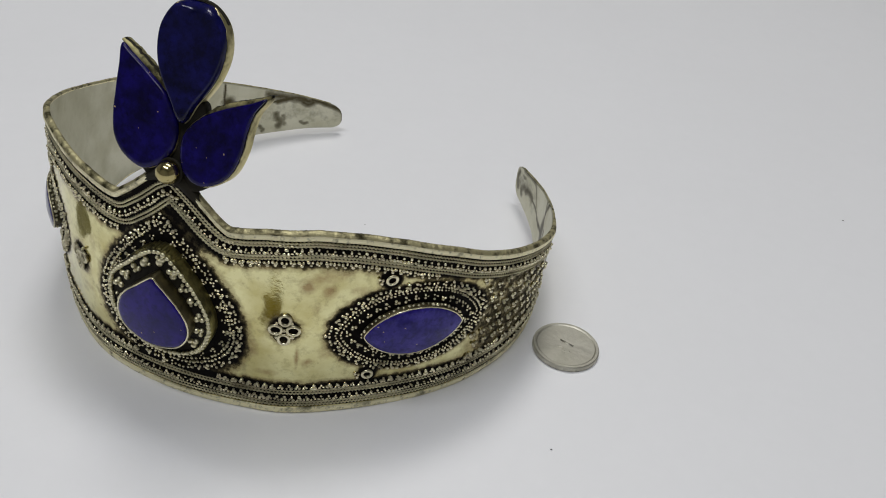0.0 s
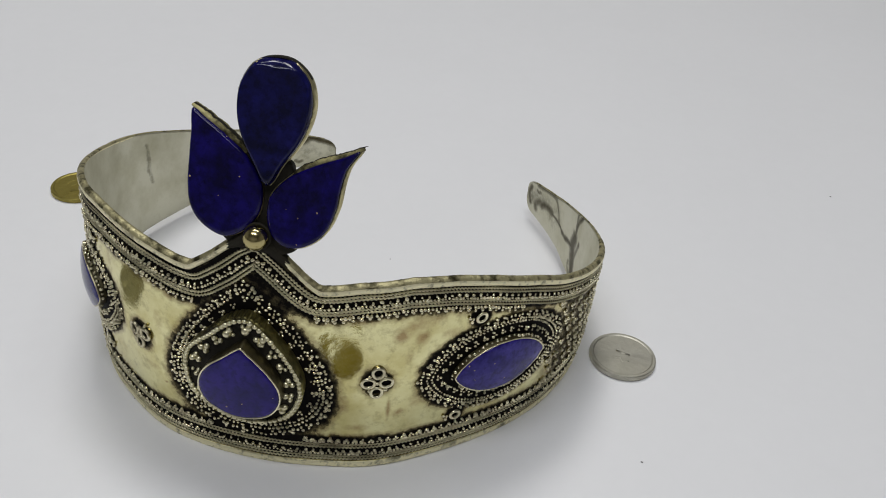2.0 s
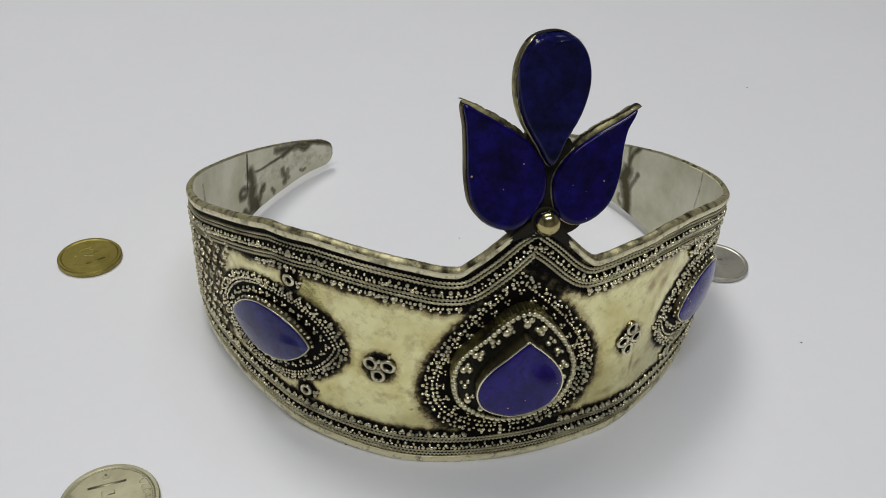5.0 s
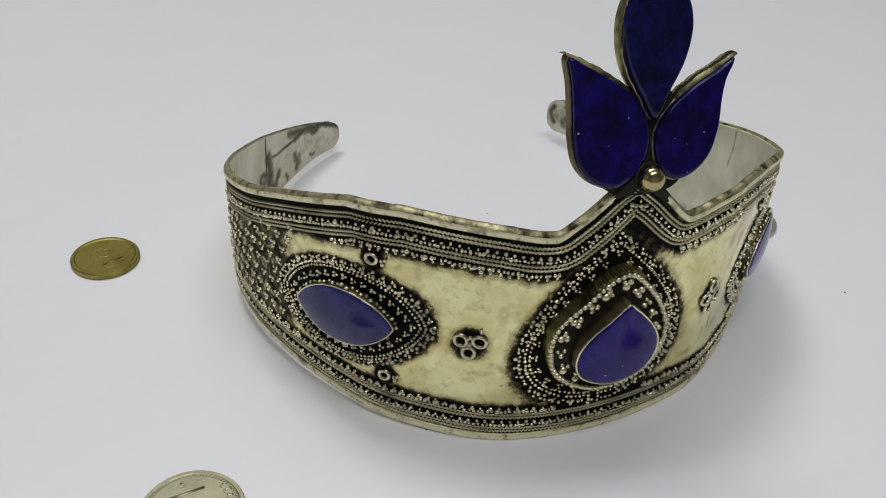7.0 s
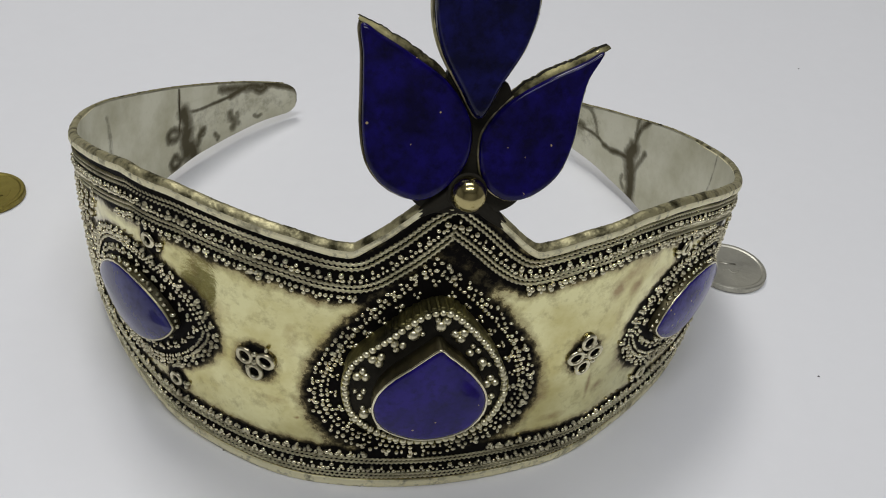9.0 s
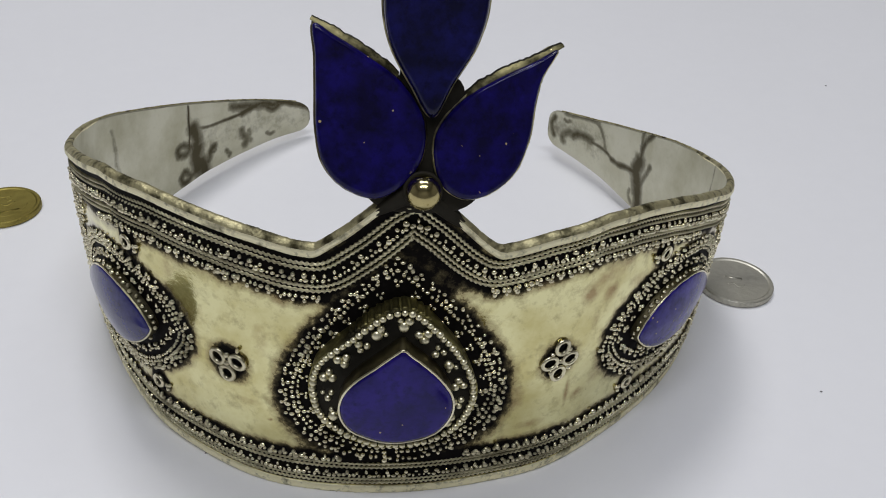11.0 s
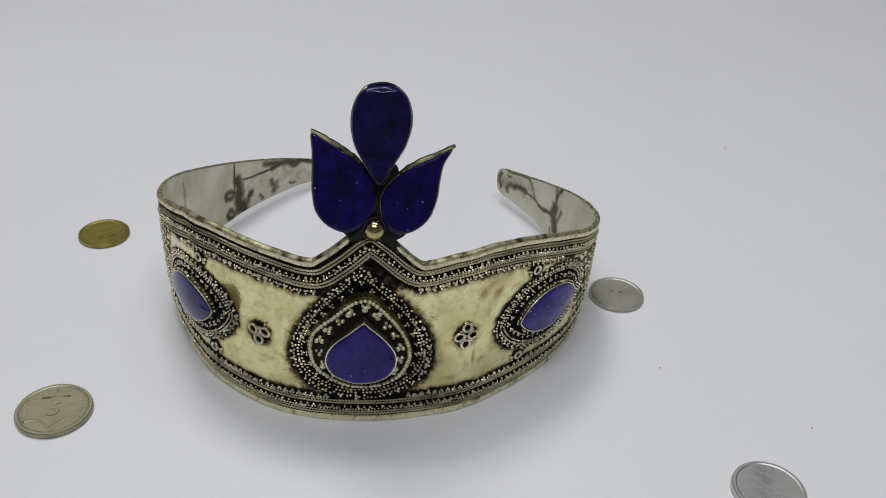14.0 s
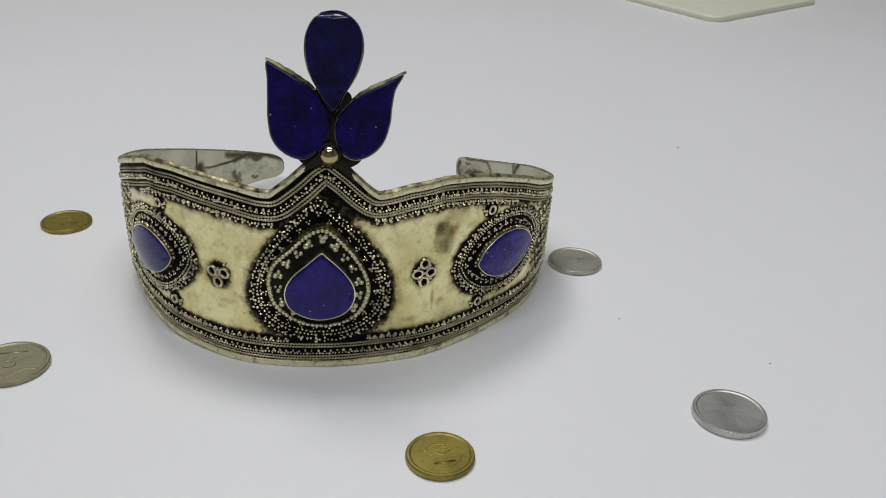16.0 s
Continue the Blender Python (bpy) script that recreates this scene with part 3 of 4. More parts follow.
def granule_rows():
    def along(line, step):
        q = resample(line, step)
        t = np.gradient(q, axis=0)
        t /= np.linalg.norm(t, axis=1)[:, None]
        return q, np.stack([t[:, 1], -t[:, 0]], 1), t

    # triples between the wires of the top border
    for name, line, r in (("top_granulation", top_line(5.55), 0.45), ("bottom_granulation", bottom_line(5.5), 0.44)):
        pts, rad = [], []
        q, nn, t = along(line, 1.9)
        for (u, z), n, w in zip(q, nn, t):
            for a, b in ((-0.48, 0.45), (0.48, 0.4), (0.02, -0.48)):
                pts.append(on_band(u + w[0] * a + n[0] * b + jig(0.12), z + w[1] * a + n[1] * b + jig(0.12), 0.3 + jig(0.1)))
                rad.append(0.001 * (r + jig(0.1)))
        beads(name, pts, rad, BEAD, tiara)
    # fringes on the field side of the borders
    for name, line, lo, hi, up in (("top_fringe", top_line(9.3), -66, 66, -1), ("bottom_fringe", bottom_line(9.6), -REACH, REACH, 1)):
        pts, rad = [], []
        q, nn, t = along(line[(line[:, 0] > lo) & (line[:, 0] < hi)], 2.05)
        for (u, z), n, w in zip(q, nn, t):
            if abs(u + 1) < (13.5 if up < 0 else 11):
                continue
            n = n * (-up if n[1] < 0 else up)
            for a, b in ((-0.45, -0.3), (0.45, -0.3), (0, 0.45)):
                pts.append(on_band(u + w[0] * a + n[0] * b + jig(0.15), z + w[1] * a + n[1] * b + jig(0.15), 0.3 + jig(0.1)))
                rad.append(0.001 * (0.47 + jig(0.1)))
        beads(name, pts, rad, BEAD, tiara)


granule_rows()


def plate(outline, place, h0, h1, name, mat, parent, dome=0.0, bevel=0.6, label="", rings=9, wobble=0.0, flat=False):
    """A solid with that outline (mm, round 0,0) from height h0 to h1, with a bevelled edge and a domed face; place(a, b, h) gives metres."""
    o = np.array(outline)
    size = np.abs(o).max()
    shells = [(1.0, h0), (1.0, h1 - bevel), (1 - 0.3 * bevel / size, h1 - 0.3 * bevel), (1 - bevel / size, h1)]
    last = shells[-1][0]
    shells += [(last * (1 - k / rings), h1 + dome * (1 - (1 - k / rings) ** 2)) for k in range(1, rings)]
    if flat:
        shells = [(1.0, h0), (1.0, h1 - bevel), (0.985, h1 - 0.5 * bevel), (0.95, h1 - 0.12 * bevel), (0.92, h1), (0.88, h1), (0.84, h1), (0.8, h1), (0.7, h1), (0.4, h1), (0.15, h1)]
    v = []
    for s, h in shells:
        for a, b in o * s:
            w = wobble * noise.noise((a * 0.3, b * 0.3, h1)) if s < 0.99 else 0
            v.append(place(a, b, h + w))
    n = len(o)
    faces = [tuple(range(n))]
    faces += [(i * n + j, (i + 1) * n + j, (i + 1) * n + (j + 1) % n, i * n + (j + 1) % n) for i in range(len(shells) - 1) for j in range(n)]
    faces.append(tuple(range((len(shells) - 1) * n, len(shells) * n))[::-1])
    bm = bmesh.new()
    bv = [bm.verts.new(tuple(x)) for x in v]
    for f in faces:
        bm.faces.new([bv[i] for i in f])
    return part(name, bm, mat, parent, label)


def grow(outline, d):
    """The closed outline moved outwards by d mm."""
    o = np.array(outline)
    t = np.roll(o, -1, 0) - np.roll(o, 1, 0)
    t /= np.maximum(np.linalg.norm(t, axis=1), 1e-9)[:, None]
    n = np.stack([t[:, 1], -t[:, 0]], 1)
    area = np.sum(o[:, 0] * np.roll(o[:, 1], -1) - np.roll(o[:, 0], -1) * o[:, 1])
    return o + (d if area > 0 else -d) * n


def collar(outline, place, h0, h1, thick, name, mat, parent, label="", jag=0.0):
    """A thin standing wall along an outline: a bezel."""
    a, b = np.array(outline), grow(outline, thick)
    v, n = [], len(a)
    for k in range(n):
        j = jag * noise.noise((k * 0.45, h1, 3.0)) + jag * 0.6 * noise.noise((k * 1.3, h1, 9.0))
        v += [place(*a[k], h0), place(*a[k], h1 - 0.1 + j), place(*((a[k] + b[k]) / 2), h1 + 0.08 + j), place(*b[k], h1 - 0.12 + j), place(*b[k], h0)]
    faces = [(k * 5 + i, k * 5 + i + 1, ((k + 1) % n) * 5 + i + 1, ((k + 1) % n) * 5 + i) for k in range(n) for i in range(4)]
    bm = bmesh.new()
    bv = [bm.verts.new(tuple(x)) for x in v]
    for f in faces:
        bm.faces.new([bv[i] for i in f])
    return part(name, bm, mat, parent, label)


# ---- the middle drop ----
def middle_drop():
    cu, cz = DROP
    at = lambda a, b, h: on_band(cu + a, cz + b, h)
    field = drop_outline(40.6, 46.0)
    # beaded rows of the outer field
    pts, rad = [], []
    for a, b in resample(field * 0.985, 2.45, True):
        turn = rng.uniform(0, 6.3)
        for k in range(rng.choice((2, 3, 3, 4))):
            reach = 0.66 if k < 3 else 0.0
            pts.append(at(a + reach * math.cos(turn + 2.1 * k) + jig(0.1), b + reach * math.sin(turn + 2.1 * k) + jig(0.1), 0.22 + jig(0.1)))
            rad.append(0.001 * (0.47 + jig(0.09)))
    beads("field_granulation", pts, rad, BEAD, tiara)
    pts, rad = [], []
    for a, b in resample(field * 0.91, 1.15, True):
        if rng.random() < 0.06:
            continue
        pts.append(at(a + jig(0.12), b + jig(0.12), 0.22 + jig(0.08)))
        rad.append(0.001 * (0.46 + jig(0.06)))
    for a, b in resample(field * 0.862, 1.25, True):
        if b < 4 + jig(3):
            pts.append(at(a + jig(0.12), b + jig(0.12), 0.2 + jig(0.08)))
            rad.append(0.001 * (0.44 + jig(0.07)))
    beads("field_granulation", pts, rad, BEAD, tiara)
    pts, rad = [], []
    for a, b in resample(field * 0.8, 3.9, True):
        turn = rng.uniform(0, 6.3)
        for k in range(3):
            pts.append(at(a + 0.56 * math.cos(turn + 2.1 * k), b + 0.56 * math.sin(turn + 2.1 * k), 0.15))
            rad.append(0.001 * (0.42 + jig(0.08)))
    beads("field_granulation", pts, rad, BEAD, tiara)
    # the raised box of the drop
    cu2, cz2 = -2.9, 32.0
    at2 = lambda a, b, h: on_band(cu2 + a, cz2 + b, h)
    rim = spline([(1.3, 15.5), (-2.6, 14.0), (-7.0, 9.9), (-11.4, 5.4), (-13.6, 1.6), (-13.8, -4.2), (-11.6, -9.9), (-5.8, -14.0), (0, -15.3), (5.6, -14.6),
                  (10.8, -11.7), (13.4, -6.6), (13.6, -1.2), (11.0, 5.3), (7.6, 10.2), (4.2, 14.0)], 8, True)
    rim = grow(rim, 0.2)
    setting = plate(rim, at2, -0.3, 2.9, "drop_setting", DARK, tiara, bevel=0.15, label="raised blackened drop-shaped setting")
    collar(rim, at2, -0.2, 3.6, 0.35, "setting_wall", SETTING_OLIVE, setting, "tarnished olive brass side wall", 0.12)
    # upright ribs on the wall round its peak
    for a, b in resample(grow(rim, 0.35), 1.5, True):
        if b > (9.6 if a < 2.5 else 13.0):
            p = np.array([at2(a, b, h) for h in (0.3, 1.1, 2.1, 3.0, 3.5)])
            sweep(p, np.tile((p[0] - at2(0, 0, 0)), (5, 1)), 0.00062, "wall_rib", SETTING_OLIVE, setting, sides=10, flat=0.6)
    bead_me = None
    for a, b in resample(grow(rim, -0.4), 1.28, True):
        if bead_me is None:
            bm = bmesh.new()
            bmesh.ops.create_icosphere(bm, subdivisions=2, radius=0.00062)
            first = part("rim_bead", bm, BEAD_BRIGHT, setting)
            bead_me = first.data
            ob = first
        else:
            ob = new("rim_bead", bead_me)
            ob.parent = setting
        ob.location = at2(a + jig(0.08), b + jig(0.08), 3.45 + jig(0.1))
        ob.scale = (1.08 + jig(0.1),) * 3
    # triples of larger granules on the box
    for a, b in resample(grow(rim, -2.7), 4.4, True):
        if b < -11.5:
            continue
        turn = rng.uniform(0, 6.3)
        for k in range(3):
            ob = new("granule", bead_me)
            ob.parent = setting
            ob.location = at2(a + 0.85 * math.cos(turn + 2.1 * k), b + 0.85 * math.sin(turn + 2.1 * k), 3.05)
            ob.scale = [1.3 * (1 + jig(0.12)) * size for size in [0.95 + jig(0.35)] for _ in range(3)]
    # the stone in its bezel
    at3 = lambda a, b, h: on_band(-2.6 + a, 31.0 + b, h)
    stone = spline([(0.8, 10.5), (-0.6, 9.5), (-3.6, 6.6), (-6.6, 3.7), (-8.7, 0.2), (-9.2, -3.8), (-7.4, -7.6), (-2.4, -10.2), (2.4, -10.2),
                    (6.6, -8.4), (9.0, -4.6), (9.0, -0.4), (7.0, 3.6), (4.4, 6.9), (1.9, 9.4)], 8, True)
    plate(stone, at3, 3.2, 6.7, "middle_stone", LAPIS, tiara, dome=0.5, bevel=0.7, label="polished violet-blue lapis drop")
    bezel = collar(stone, at3, 2.8, 6.1, 0.35, "stone_bezel", SETTING, tiara, "dark bezel wall with a bright rubbed edge", 0.1)
    edge = resample(grow(stone, 0.12), 0.45, True)
    p = np.array([at3(a, b, 6.25 + 0.06 * noise.noise((a, b, 0))) for a, b in edge])
    sweep(p, np.array([at3(a, b, 7.4) for a, b in edge]) - p, 0.00024, "bezel_edge", BEAD, bezel, "bright rubbed silver edge", closed=True)


middle_drop()


def eye_setting(side):
    cu, cz, slope = EYES[side]
    sign = 1 if side == "right" else -1
    at = lambda a, b, h: on_band(cu + a, cz + b + slope * a, h)
    field = eye_outline(21.8, 13.6, 2.2, 0.72)
    pts, rad = [], []
    for scale, step, r, scatter in ((1.0, 2.5, 0.47, 0.22), (0.925, 0.98, 0.4, 0.05), (0.865, 1.05, 0.38, 0.07)):
        for a, b in resample(field * scale, step, True):
            n = 3 if scale == 1.0 else 1
            for k in range(n):
                pts.append(at(a + (0.62 * math.cos(2.1 * k + a) if n == 3 else 0) + jig(scatter), b + (0.62 * math.sin(2.1 * k + a) if n == 3 else 0) + jig(scatter), 0.25 + jig(0.08)))
                rad.append(0.001 * (r + jig(0.05)))
    beads("eye_granulation", pts, rad, BEAD, tiara)
    pts, rad = [], []
    for a, b in resample(eye_outline(17.0, 9.7, 2.1, 0.8), 2.6, True):
        for k in range(3):
            pts.append(at(a + 0.55 * math.cos(2.1 * k), b + 0.55 * math.sin(2.1 * k) + jig(0.3), 0.25))
            rad.append(0.001 * (0.42 + jig(0.08)))
    beads("eye_granulation", pts, rad, BEAD, tiara)
    stone = eye_outline(13.1, 7.5, 2.1, 0.76)
    plate(stone, at, 0.2, 2.3, "eye_stone", LAPIS_BRIGHT if side == "right" else LAPIS_SKY_GREYED, tiara, dome=1.0, bevel=0.5, label="polished violet-blue lapis almond" if side == "right" else "polished lapis almond, colour greyed for reflected sky")
    bezel = collar(stone, at, 0.0, 1.8, 0.3, "eye_bezel", SETTING, tiara, "thin tarnished bezel with a bright rubbed edge", 0.15)
    edge = resample(grow(stone, 0.12), 0.45, True)
    p = np.array([at(a, b, 1.9 + 0.08 * noise.noise((a, b, 0))) for a, b in edge])
    sweep(p, np.array([at(a, b, 3.0) for a, b in edge]) - p, 0.0002, "bezel_edge", BEAD, bezel, "bright rubbed silver edge", closed=True)
    pts = [at(a + jig(0.12), b + jig(0.12), 1.15 + jig(0.3)) for a, b in resample(grow(stone, 0.75), 1.3, True) if b > 0 or rng.random() < 0.45]
    beads("bezel_granulation", pts, [0.001 * (0.45 + jig(0.12)) for _ in pts], BEAD, tiara)
    # rows of triples behind the eye, over the flank
    pts, rad = [], []
    for u in np.arange(80, REACH - 2, 3.5):
        for k, z in enumerate(np.arange(bot(sign * u) + 10.5, top(sign * u) - 9, 3.8)):
            uu = sign * (u + 1.5 * (k % 2))
            ex, ey = eye_local(uu, z, side)
            if math.hypot(ex / 23.5, ey / 15.2) < 1.0:
                continue
            for j in range(3):
                pts.append(on_band(uu + 0.68 * math.cos(2.1 * j + 0.5) + jig(0.1), z + 0.68 * math.sin(2.1 * j + 0.5) + jig(0.1), 0.25))
                rad.append(0.001 * (0.52 + jig(0.1)))
    beads("flank_granulation", pts, rad, BEAD, tiara)


for which in EYES:
    eye_setting(which)


def ring(u, z, r, wire, name, h=0.35, squash=1.0, turn=0.0):
    t = np.linspace(0, 2 * np.pi, 28, endpoint=False)
    a, b = r * np.cos(t), r * squash * np.sin(t)
    line = np.stack([u + a * math.cos(turn) - b * math.sin(turn), z + a * math.sin(turn) + b * math.cos(turn)], 1)
    p = on_band(line[:, 0], line[:, 1], h)
    return sweep(p, on_band(line[:, 0], line[:, 1], h + 1) - p, wire, name, BEAD, tiara, sides=8, closed=True)


def flower(side):
    fu, fz = FLOWERS[side]
    petals = ((0.2, 3.1, 0), (2.2, -0.1, 1.57), (-0.1, -3.0, 0), (-2.1, 0.0, 1.57)) if side == "right" else ((-2.0, 1.0, 0.5), (2.1, 1.1, 1.0), (-0.1, -2.2, 0))
    for a, b, turn in petals:
        ring(fu + a, fz + b, 1.32, 0.00045, "flower_ring", squash=1.15, turn=turn)
    dots = ((0, 0), (1.9, 2.2), (-1.8, 2.1), (1.9, -2.1), (-1.8, -2.2)) if side == "right" else ((0, 0.2), (2.3, 3.9), (0.0, 2.0), (-1.4, -1.4))
    beads("flower_granulation", [on_band(fu + a, fz + b, 0.4) for a, b in dots], [0.00055] * len(dots), BEAD, tiara)


for which in FLOWERS:
    flower(which)
for ru, rz, toward in RINGS:
    ring(ru, rz, 1.3, 0.00045, "small_ring", squash=0.9, turn=ru)
    beads("ring_granulation", [on_band(ru + toward * a, rz + b, 0.35) for a, b in ((2.3, 0.1), (3.2, 0.5), (2.6, -0.8))], [0.0005] * 3, BEAD, tiara)


# ---- the leaf ornament on the peak ----
crest = pose(0.0007, -0.0672, 0.0687, -16)


def on_crest(a, b, h):
    return np.array((crest @ Vector((0.001 * a, -0.001 * h, 0.001 * b)))[:])


def crest_leaf(points, name, label, tilt, flare, twist=0.0, bright=True, depth=3.7, stone=LAPIS_DEEP, facet=0.6):
    o = spline(points, 9, True)
    mid = o.mean(0)

    def place(a, b, h):
        a, b = a + mid[0], b + mid[1]
        if facet > 1 and h > -2:      # ground-down top of the upper stone
            h -= 0.85 * max(0.0, b - 36.1 - 0.12 * abs(a - 1.5))
        return on_crest(a, b, h + tilt * (b - 6) - flare * max(0.0, (b - 16)) ** 1.5 * 0.03 + twist * (10 - a))

    o = o - mid
    leaf = plate(o, place, -depth, -2.4, name + "_cup", DARK, tiara, bevel=0.2, label="blackened silver cup of the leaf")
    plate(o * (0.985 if facet > 1 else 0.972), place, -2.6, 0.2, name, stone, tiara, bevel=facet, label=label, flat=True)
    collar(o * 0.96, place, -depth - 0.2, -1.5 if facet > 1 else -1.0, 0.4, "cup_wall", CUP if bright else CUP_DARK, leaf, "yellowish tarnished side wall" if bright else "blackened side wall", 0.3)
    collar(o * 0.955, place, -2.0, -1.2, 0.25, "leaf_bezel", DARK, leaf, "thin blackened bezel", 0.15)


crest_leaf([(1.2, 11.0), (4.2, 16.0), (7.8, 22.0), (9.5, 28.4), (8.5, 34.1), (5.2, 37.6), (1.3, 38.5), (-3.1, 37.2), (-5.9, 32.8), (-6.5, 27.4), (-5.3, 21.7), (-2.1, 15.8)],
           "upper_leaf", "polished navy blue lapis drop pointing down", 0.0, 0, 0.06, depth=3.9, stone=LAPIS_NAVY, facet=1.7)
crest_leaf([(-16.8, 25.2), (-16.6, 20.6), (-16.6, 15.0), (-16.6, 9.4), (-15.6, 3.9), (-12.3, 0.0), (-7.0, -1.7), (-2.0, 1.4), (0.4, 6.2), (0.0, 11.6), (-3.4, 16.8), (-8.6, 20.6), (-13.6, 23.6)],
           "side_leaf", "polished dark blue lapis leaf with a pointed tip", -0.04, 1, bright=False, depth=2.8)
crest_leaf([(20.3, 22.0), (18.2, 18.2), (17.2, 14.0), (16.5, 8.2), (14.4, 2.6), (10.4, -0.9), (6.0, -1.7), (2.4, 1.0), (1.3, 6.3), (2.3, 10.2), (6.0, 14.4), (11.6, 17.8), (16.8, 20.2)],
           "side_leaf", "polished dark blue lapis leaf with a pointed tip", -0.04, 1)


def cup_lip(points, out):
    """The open upper edge of a leaf's cup, bent back from the stone."""
    q = resample(spline(points, 8), 0.5)
    t = np.gradient(q, axis=0)
    t /= np.linalg.norm(t, axis=1)[:, None]
    n = np.stack([-t[:, 1], t[:, 0]], 1) * out
    v = []
    for k, ((a, b), m) in enumerate(zip(q, n)):
        ease = min(1.0, 0.05 + k / 9, 0.35 + (len(q) - 1 - k) / 10)
        w = 0.55 * ease * (1 + 0.6 * noise.noise((k * 0.23, 1.0, out)) + 0.45 * noise.noise((k * 0.9, 4.0, out)))
        j = 0.35 * noise.noise((k * 0.55, 7.0, out)) + 0.25 * noise.noise((k * 1.4, 2.0, out))
        back = 0.03 * max(0.0, b - 16) ** 1.5
        for off, h in ((-0.5, -0.7), (-0.1, -0.75), (w, -1.3 + j), (w + 0.1, -2.3 + j), (w - 0.3, -3.9)):
            v.append(on_crest(a + m[0] * off, b + m[1] * off, h - back - 0.04 * (b - 6)))
    faces = [(i * 5 + c, i * 5 + c + 1, i * 5 + c + 6, i * 5 + c + 5) for i in range(len(q) - 1) for c in range(4)]
    lip = part("cup_lip", (np.array(v), faces), LIP, tiara, "jagged yellowish lip of the leaf cup", mats=(DARK,))
    lip.data.polygons.foreach_set("material_index", np.array([int(c == 2) for i in range(len(q) - 1) for c in range(4)], np.int32))


cup_lip([(-16.9, 25.8), (-13.6, 23.8), (-8.6, 20.8), (-5.6, 18.9), (-4.0, 17.6)], 1)
cup_lip([(20.9, 22.6), (16.8, 20.2), (11.6, 18.0), (8.0, 15.9), (6.2, 14.6)], -1)


def crest_mount():
    # backing between the leaves, and the foot that joins them to the peak
    back = spline([(-6, -3.5), (-9, -0.5), (-7, 4), (-4.2, 12), (-3.4, 18.6), (0, 17), (5.6, 16.6), (6.5, 10), (8, 3), (9, -1), (6, -3.6), (0, -4.2)], 6, True)
    mid = back.mean(0)
    plate(back - mid, lambda a, b, h: on_crest(a + mid[0], b + mid[1], h), -3.8, -1.3, "crest_backing", DARK, tiara, bevel=0.5, label="blackened backing between the leaves")
    bm = bmesh.new()
    bmesh.ops.create_uvsphere(bm, u_segments=28, v_segments=18, radius=0.00275)
    boss = part("boss", bm, BOSS, tiara, "polished round yellowish metal boss")
    boss.location = on_crest(0, 0, 1.2)
    t = np.linspace(0, 2 * np.pi, 32, endpoint=False)
    p = np.array([on_crest(2.8 * math.cos(x), 2.8 * math.sin(x), 0.0) for x in t])
    sweep(p, np.array([on_crest(2.8 * math.cos(x), 2.8 * math.sin(x), 1.0) for x in t]) - p, 0.00035, "boss_collar", DARK, tiara, closed=True)


crest_mount()


def crest_foot():
    us = np.arange(-7.6, 8.7, 0.4)
    profile = [(-1.7, 1.2), (-1.6, -0.5), (-0.4, -0.75), (0.7, -0.3), (1.15, 0.6), (1.1, 2.2), (0.2, 2.9), (-1.0, 2.6)]
    v = []
    for u in us:
        ease = math.sqrt(max(0.0, 1 - ((u - 0.5) / 8.3) ** 2))
        for h, k in profile:
            j = 0.15 * noise.noise((u * 0.8, h * 2.0, k * 2.0))
            v.append(on_band(u, top(u) - 0.6 - (k - 0.6) * (0.2 + 0.8 * ease) + j * ease, -0.2 + (h + 0.2) * (0.2 + 0.8 * ease) + j * ease))
    m = len(profile)
    faces = [(i * m + j, i * m + (j + 1) % m, (i + 1) * m + (j + 1) % m, (i + 1) * m + j) for i in range(len(us) - 1) for j in range(m)]
    faces += [tuple(range(m))[::-1], tuple(range((len(us) - 1) * m, len(us) * m))]
    part("crest_foot", (np.array(v), faces), DARK, tiara, "blackened solder foot over the rim's peak")


crest_foot()


# ---- seam of the end piece on the inner face ----
def inner_seam(points, width, name, label, h=-0.93):
    q = resample(spline(points, 12), 0.5)
    v = []
    for u, z in q:
        for a, d in ((-1, 0.06), (-0.5, -0.08), (0.5, -0.08), (1, 0.06)):
            v.append(on_band(u + width * a * (1 + 0.4 * noise.noise((u, z * 0.9, a * 4.0))), z, h + d))
    faces = [(i * 4 + j, i * 4 + j + 1, i * 4 + j + 5, i * 4 + j + 4) for i in range(len(q) - 1) for j in range(3)]
    return part(name, (np.array(v), faces), SOLDER, tiara, label)


inner_seam([(-159.6, 26.0), (-159.2, 21), (-158.9, 17), (-158.2, 14)], 0.22, "seam", "thin dark seam on the inner face")


# ---- coins ----
def text_mesh(word, size):
    c = bpy.data.curves.new("numeral", "FONT")
    c.body, c.size, c.extrude, c.align_x, c.align_y = word, size, 0.0001, "CENTER", "CENTER"
    c.bevel_depth, c.bevel_resolution, c.offset = 0.00012, 2, 0.00008
    tmp = new("numeral", c)
    me = bpy.data.meshes.new_from_object(tmp.evaluated_get(bpy.context.evaluated_depsgraph_get()))
    bpy.data.objects.remove(tmp)
    return me


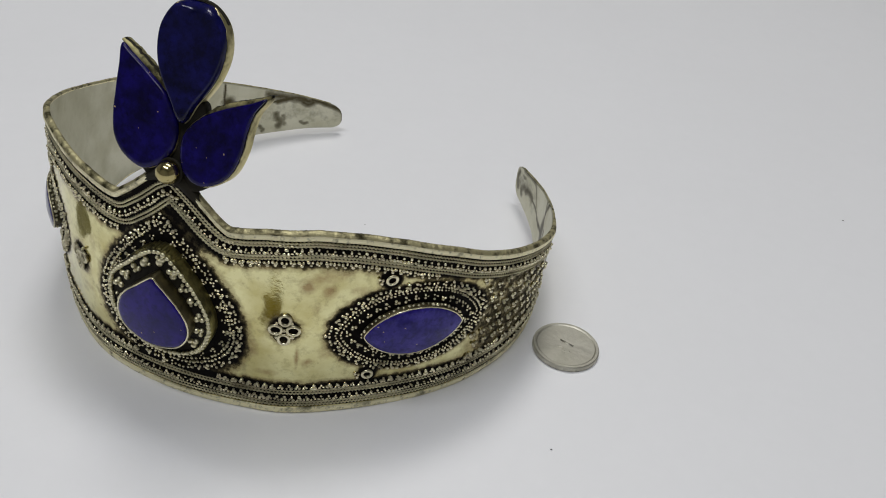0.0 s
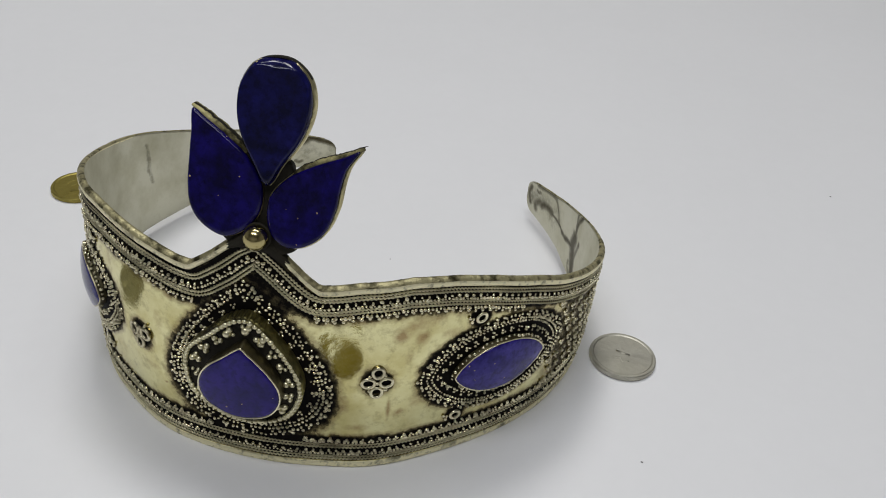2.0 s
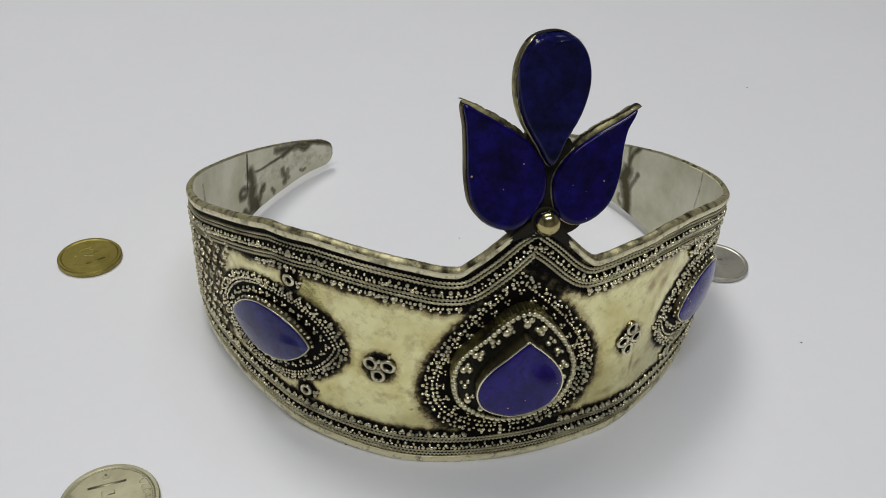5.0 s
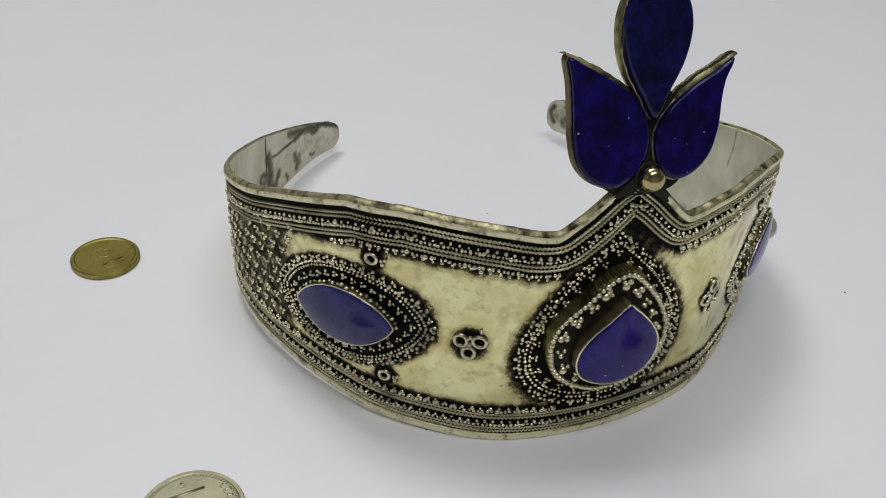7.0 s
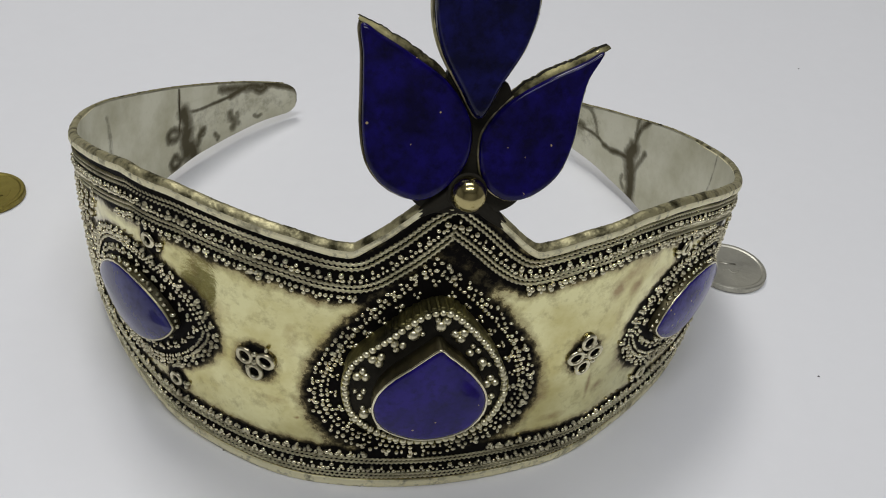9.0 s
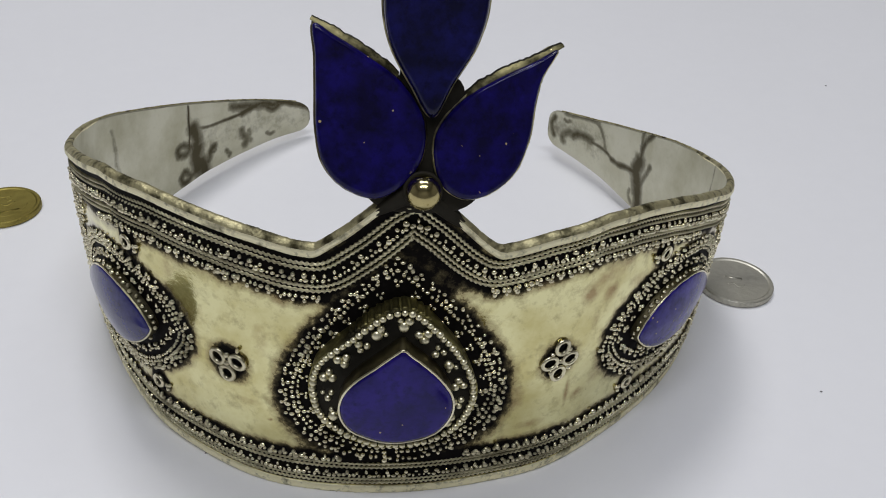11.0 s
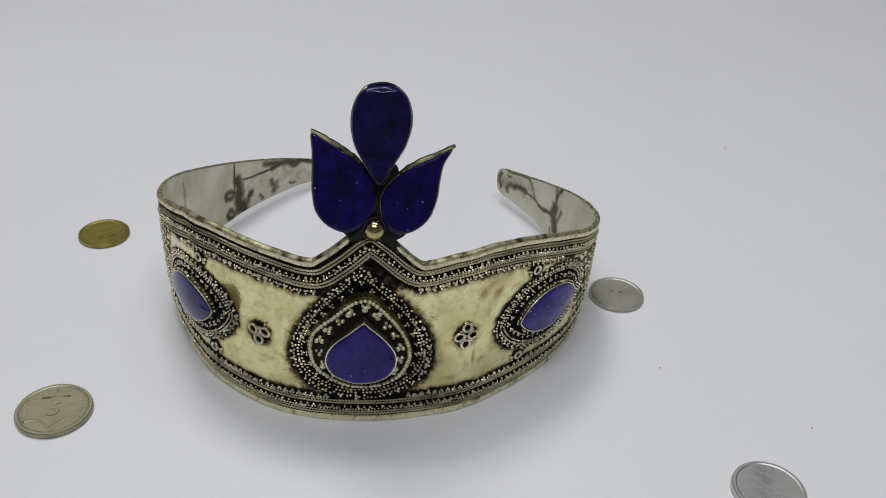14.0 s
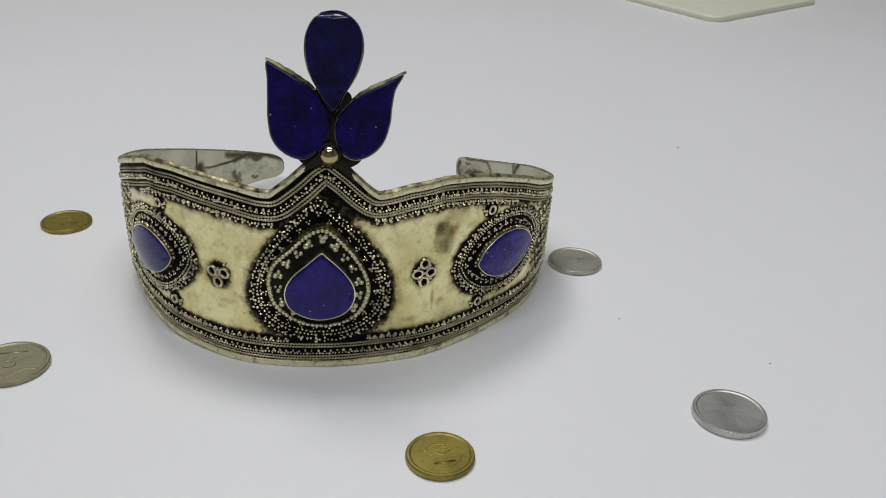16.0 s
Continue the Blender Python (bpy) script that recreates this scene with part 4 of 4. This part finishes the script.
def coin(x, y, turn, across, mat, label, relief, group="coins on the table", thick=0.0018):
    thing = tagged(new("coin"), label, "coin", group)
    thing.matrix_world = pose(x, y, 0, 0, 0, turn)
    r, th, n = across / 2, thick, 120
    prof = [(0.0, 0.0), (r - 0.0004, 0.0), (r, 0.0003), (r, th - 0.0003), (r - 0.0003, th), (r - 0.0010, th), (r - 0.0014, th - 0.00022), (0.0, th - 0.00022)]
    v, faces = [], []
    for k, (a, z) in enumerate(prof[1:-1]):
        for i in range(n):
            notch = 0.00009 * (i % 2) if k in (1, 2) else 0.0
            v.append(((a - notch) * math.cos(2 * math.pi * i / n), (a - notch) * math.sin(2 * math.pi * i / n), z))
    for k in range(len(prof) - 3):
        faces += [(k * n + i, k * n + (i + 1) % n, (k + 1) * n + (i + 1) % n, (k + 1) * n + i) for i in range(n)]
    faces += [tuple(range(n))[::-1], tuple(range((len(prof) - 3) * n, (len(prof) - 2) * n))]
    body = part("body", (np.array(v), faces), mat, thing, smooth=False)
    top_z = th - 0.00022

    def bar(points, width, name="relief_line"):
        p = np.array([(a * r, b * r, top_z) for a, b in points])
        sweep(p, np.tile((0, 0, 1.0), (len(p), 1)), width, name, mat, body, flat=0.17)

    if relief == "five":
        me = text_mesh("5", r * 0.72)
        me.materials.append(mat)
        num = new("numeral", me)
        num.parent, num.location = body, (0, -0.02 * r, top_z + 0.00004)
        bar([(-0.38, 0.46), (0.38, 0.46)], 0.00035)
        bar(spline([(-0.72, -0.42), (-0.4, -0.38), (-0.12, -0.62), (0.0, -0.74)], 6), 0.0004)
        bar(spline([(0.72, -0.42), (0.4, -0.38), (0.12, -0.62), (0.0, -0.74)], 6), 0.0004)
        for s in (-1, 1):
            for k in range(4):
                bar(spline([(s * (0.78 + 0.02 * k), -0.25 + 0.15 * k), (s * (0.7 - 0.02 * k), -0.16 + 0.15 * k), (s * 0.72, -0.05 + 0.15 * k)], 4), 0.00022)
        v, f = [], []
        for k in range(84):
            c, d = math.cos(k * math.pi / 42), math.sin(k * math.pi / 42)
            for a, b, z in ((-1, -1, 0), (1, -1, 0), (1, 1, 0), (-1, 1, 0), (-0.6, -0.5, 1), (0.6, -0.5, 1), (0.6, 0.5, 1), (-0.6, 0.5, 1)):
                p, q = r * 0.875 + 0.0004 * a, 0.00024 * b
                v.append((p * c - q * d, p * d + q * c, top_z - 0.00002 + 0.00014 * z))
            f += [tuple(8 * k + i for i in face) for face in ((4, 5, 6, 7), (0, 1, 5, 4), (1, 2, 6, 5), (2, 3, 7, 6), (3, 0, 4, 7))]
        part("dentil_ring", (np.array(v), f), mat, body, smooth=False)
        star = []
        for k in range(10):
            q = 0.1 if k % 2 == 0 else 0.042
            star.append((q * math.sin(k * math.pi / 5), 0.66 + q * math.cos(k * math.pi / 5)))
        bar(star + star[:1], 0.0002)
    elif relief == "mark":
        bar(spline([(0.45 * math.cos(a), 0.45 * math.sin(a)) for a in np.linspace(0.9, 2.6, 6)], 4), 0.0003)
        bar([(-0.3, -0.35), (0.32, -0.4)], 0.00035)
        bar(spline([(-0.3, 0.02), (-0.1, 0.1), (0.05, -0.05), (0.3, 0.06)], 6), 0.00035)
        bar(spline([(0.12, 0.34), (0.25, 0.2), (0.1, 0.12)], 5), 0.0003)
        bar(spline([(0.62 * math.cos(a), 0.62 * math.sin(a)) for a in np.linspace(3.4, 5.9, 8)], 4), 0.00018)
    elif relief == "worn":
        bar([(-0.24, 0.12), (0.2, 0.08)], 0.0004)
        bar(spline([(-0.2, -0.22), (-0.05, -0.14), (0.06, -0.28), (0.22, -0.2)], 6), 0.00025)
    return thing


coin(-0.0952, -0.0657, 8, 0.0224, NICKEL, "worn silver-coloured coin with a numeral, lying on the table", "five")
coin(-0.1058, 0.0334, 30, 0.0191, COIN_BRASS, "small worn brass coin lying on the table", "mark")
coin(0.0902, -0.0024, -10, 0.0202, NICKEL_GREY, "small worn silver-coloured coin lying beside the tiara", "worn")
coin(0.0298, -0.1127, 15, 0.0186, COIN_BRASS, "worn brass coin lying before the tiara", "mark")
coin(0.1150, -0.0977, 60, 0.0211, NICKEL_PALE, "pale smooth silver-coloured coin worn blank, lying on the table", "blank", thick=0.0024)


# ---- cream lid at the far edge of the view ----
def lid():
    bm = bmesh.new()
    bmesh.ops.create_cube(bm, size=1.0)
    for v in bm.verts:
        a, b = 0.15 * (v.co.x + 0.5), 0.16 * (v.co.y + 0.5)
        v.co = (a + 0.03 * b, b, 0.005 * (v.co.z + 0.5))
    up = [e for e in bm.edges if abs(e.verts[0].co.z - e.verts[1].co.z) > 0.004]
    bmesh.ops.bevel(bm, geom=up, offset=0.012, segments=8, affect="EDGES", profile=0.5)
    rim = [e for e in bm.edges if abs(e.verts[0].co.z - e.verts[1].co.z) < 0.001 and e.verts[0].co.z > 0.004]
    bmesh.ops.bevel(bm, geom=rim, offset=0.002, segments=3, affect="EDGES", profile=0.5)
    ob = tagged(part("lid", bm, CREAM), "flat cream plastic lid with rounded corners on the table", "lid")
    ob.matrix_world = pose(0.290, 0.397, 0, 0, 0, 34)


lid()


# ---- dust on the table ----
def specks():
    v, f = [], []
    for x, y, r in ((0.0969, -0.0430, 0.0004), (0.0108, 0.026, 0.0003), (0.1705, 0.122, 0.0005), (-0.0400, -0.0574, 0.0003), (0.1386, -0.0712, 0.0004)):
        k = len(v)
        for a, b, c in ((1, 0, 0), (0, 1, 0), (-1, 0, 0), (0, -1, 0), (0, 0, 1)):
            v.append((x + r * a, y + r * b * 0.7, r * c * 0.6 + 0.0001))
        f += [(k, k + 1, k + 4), (k + 1, k + 2, k + 4), (k + 2, k + 3, k + 4), (k + 3, k, k + 4)]
    tagged(part("dust", (np.array(v), f), SPECK, smooth=False), "tiny dark dust specks on the white table", "dust", kind="stuff")


specks()
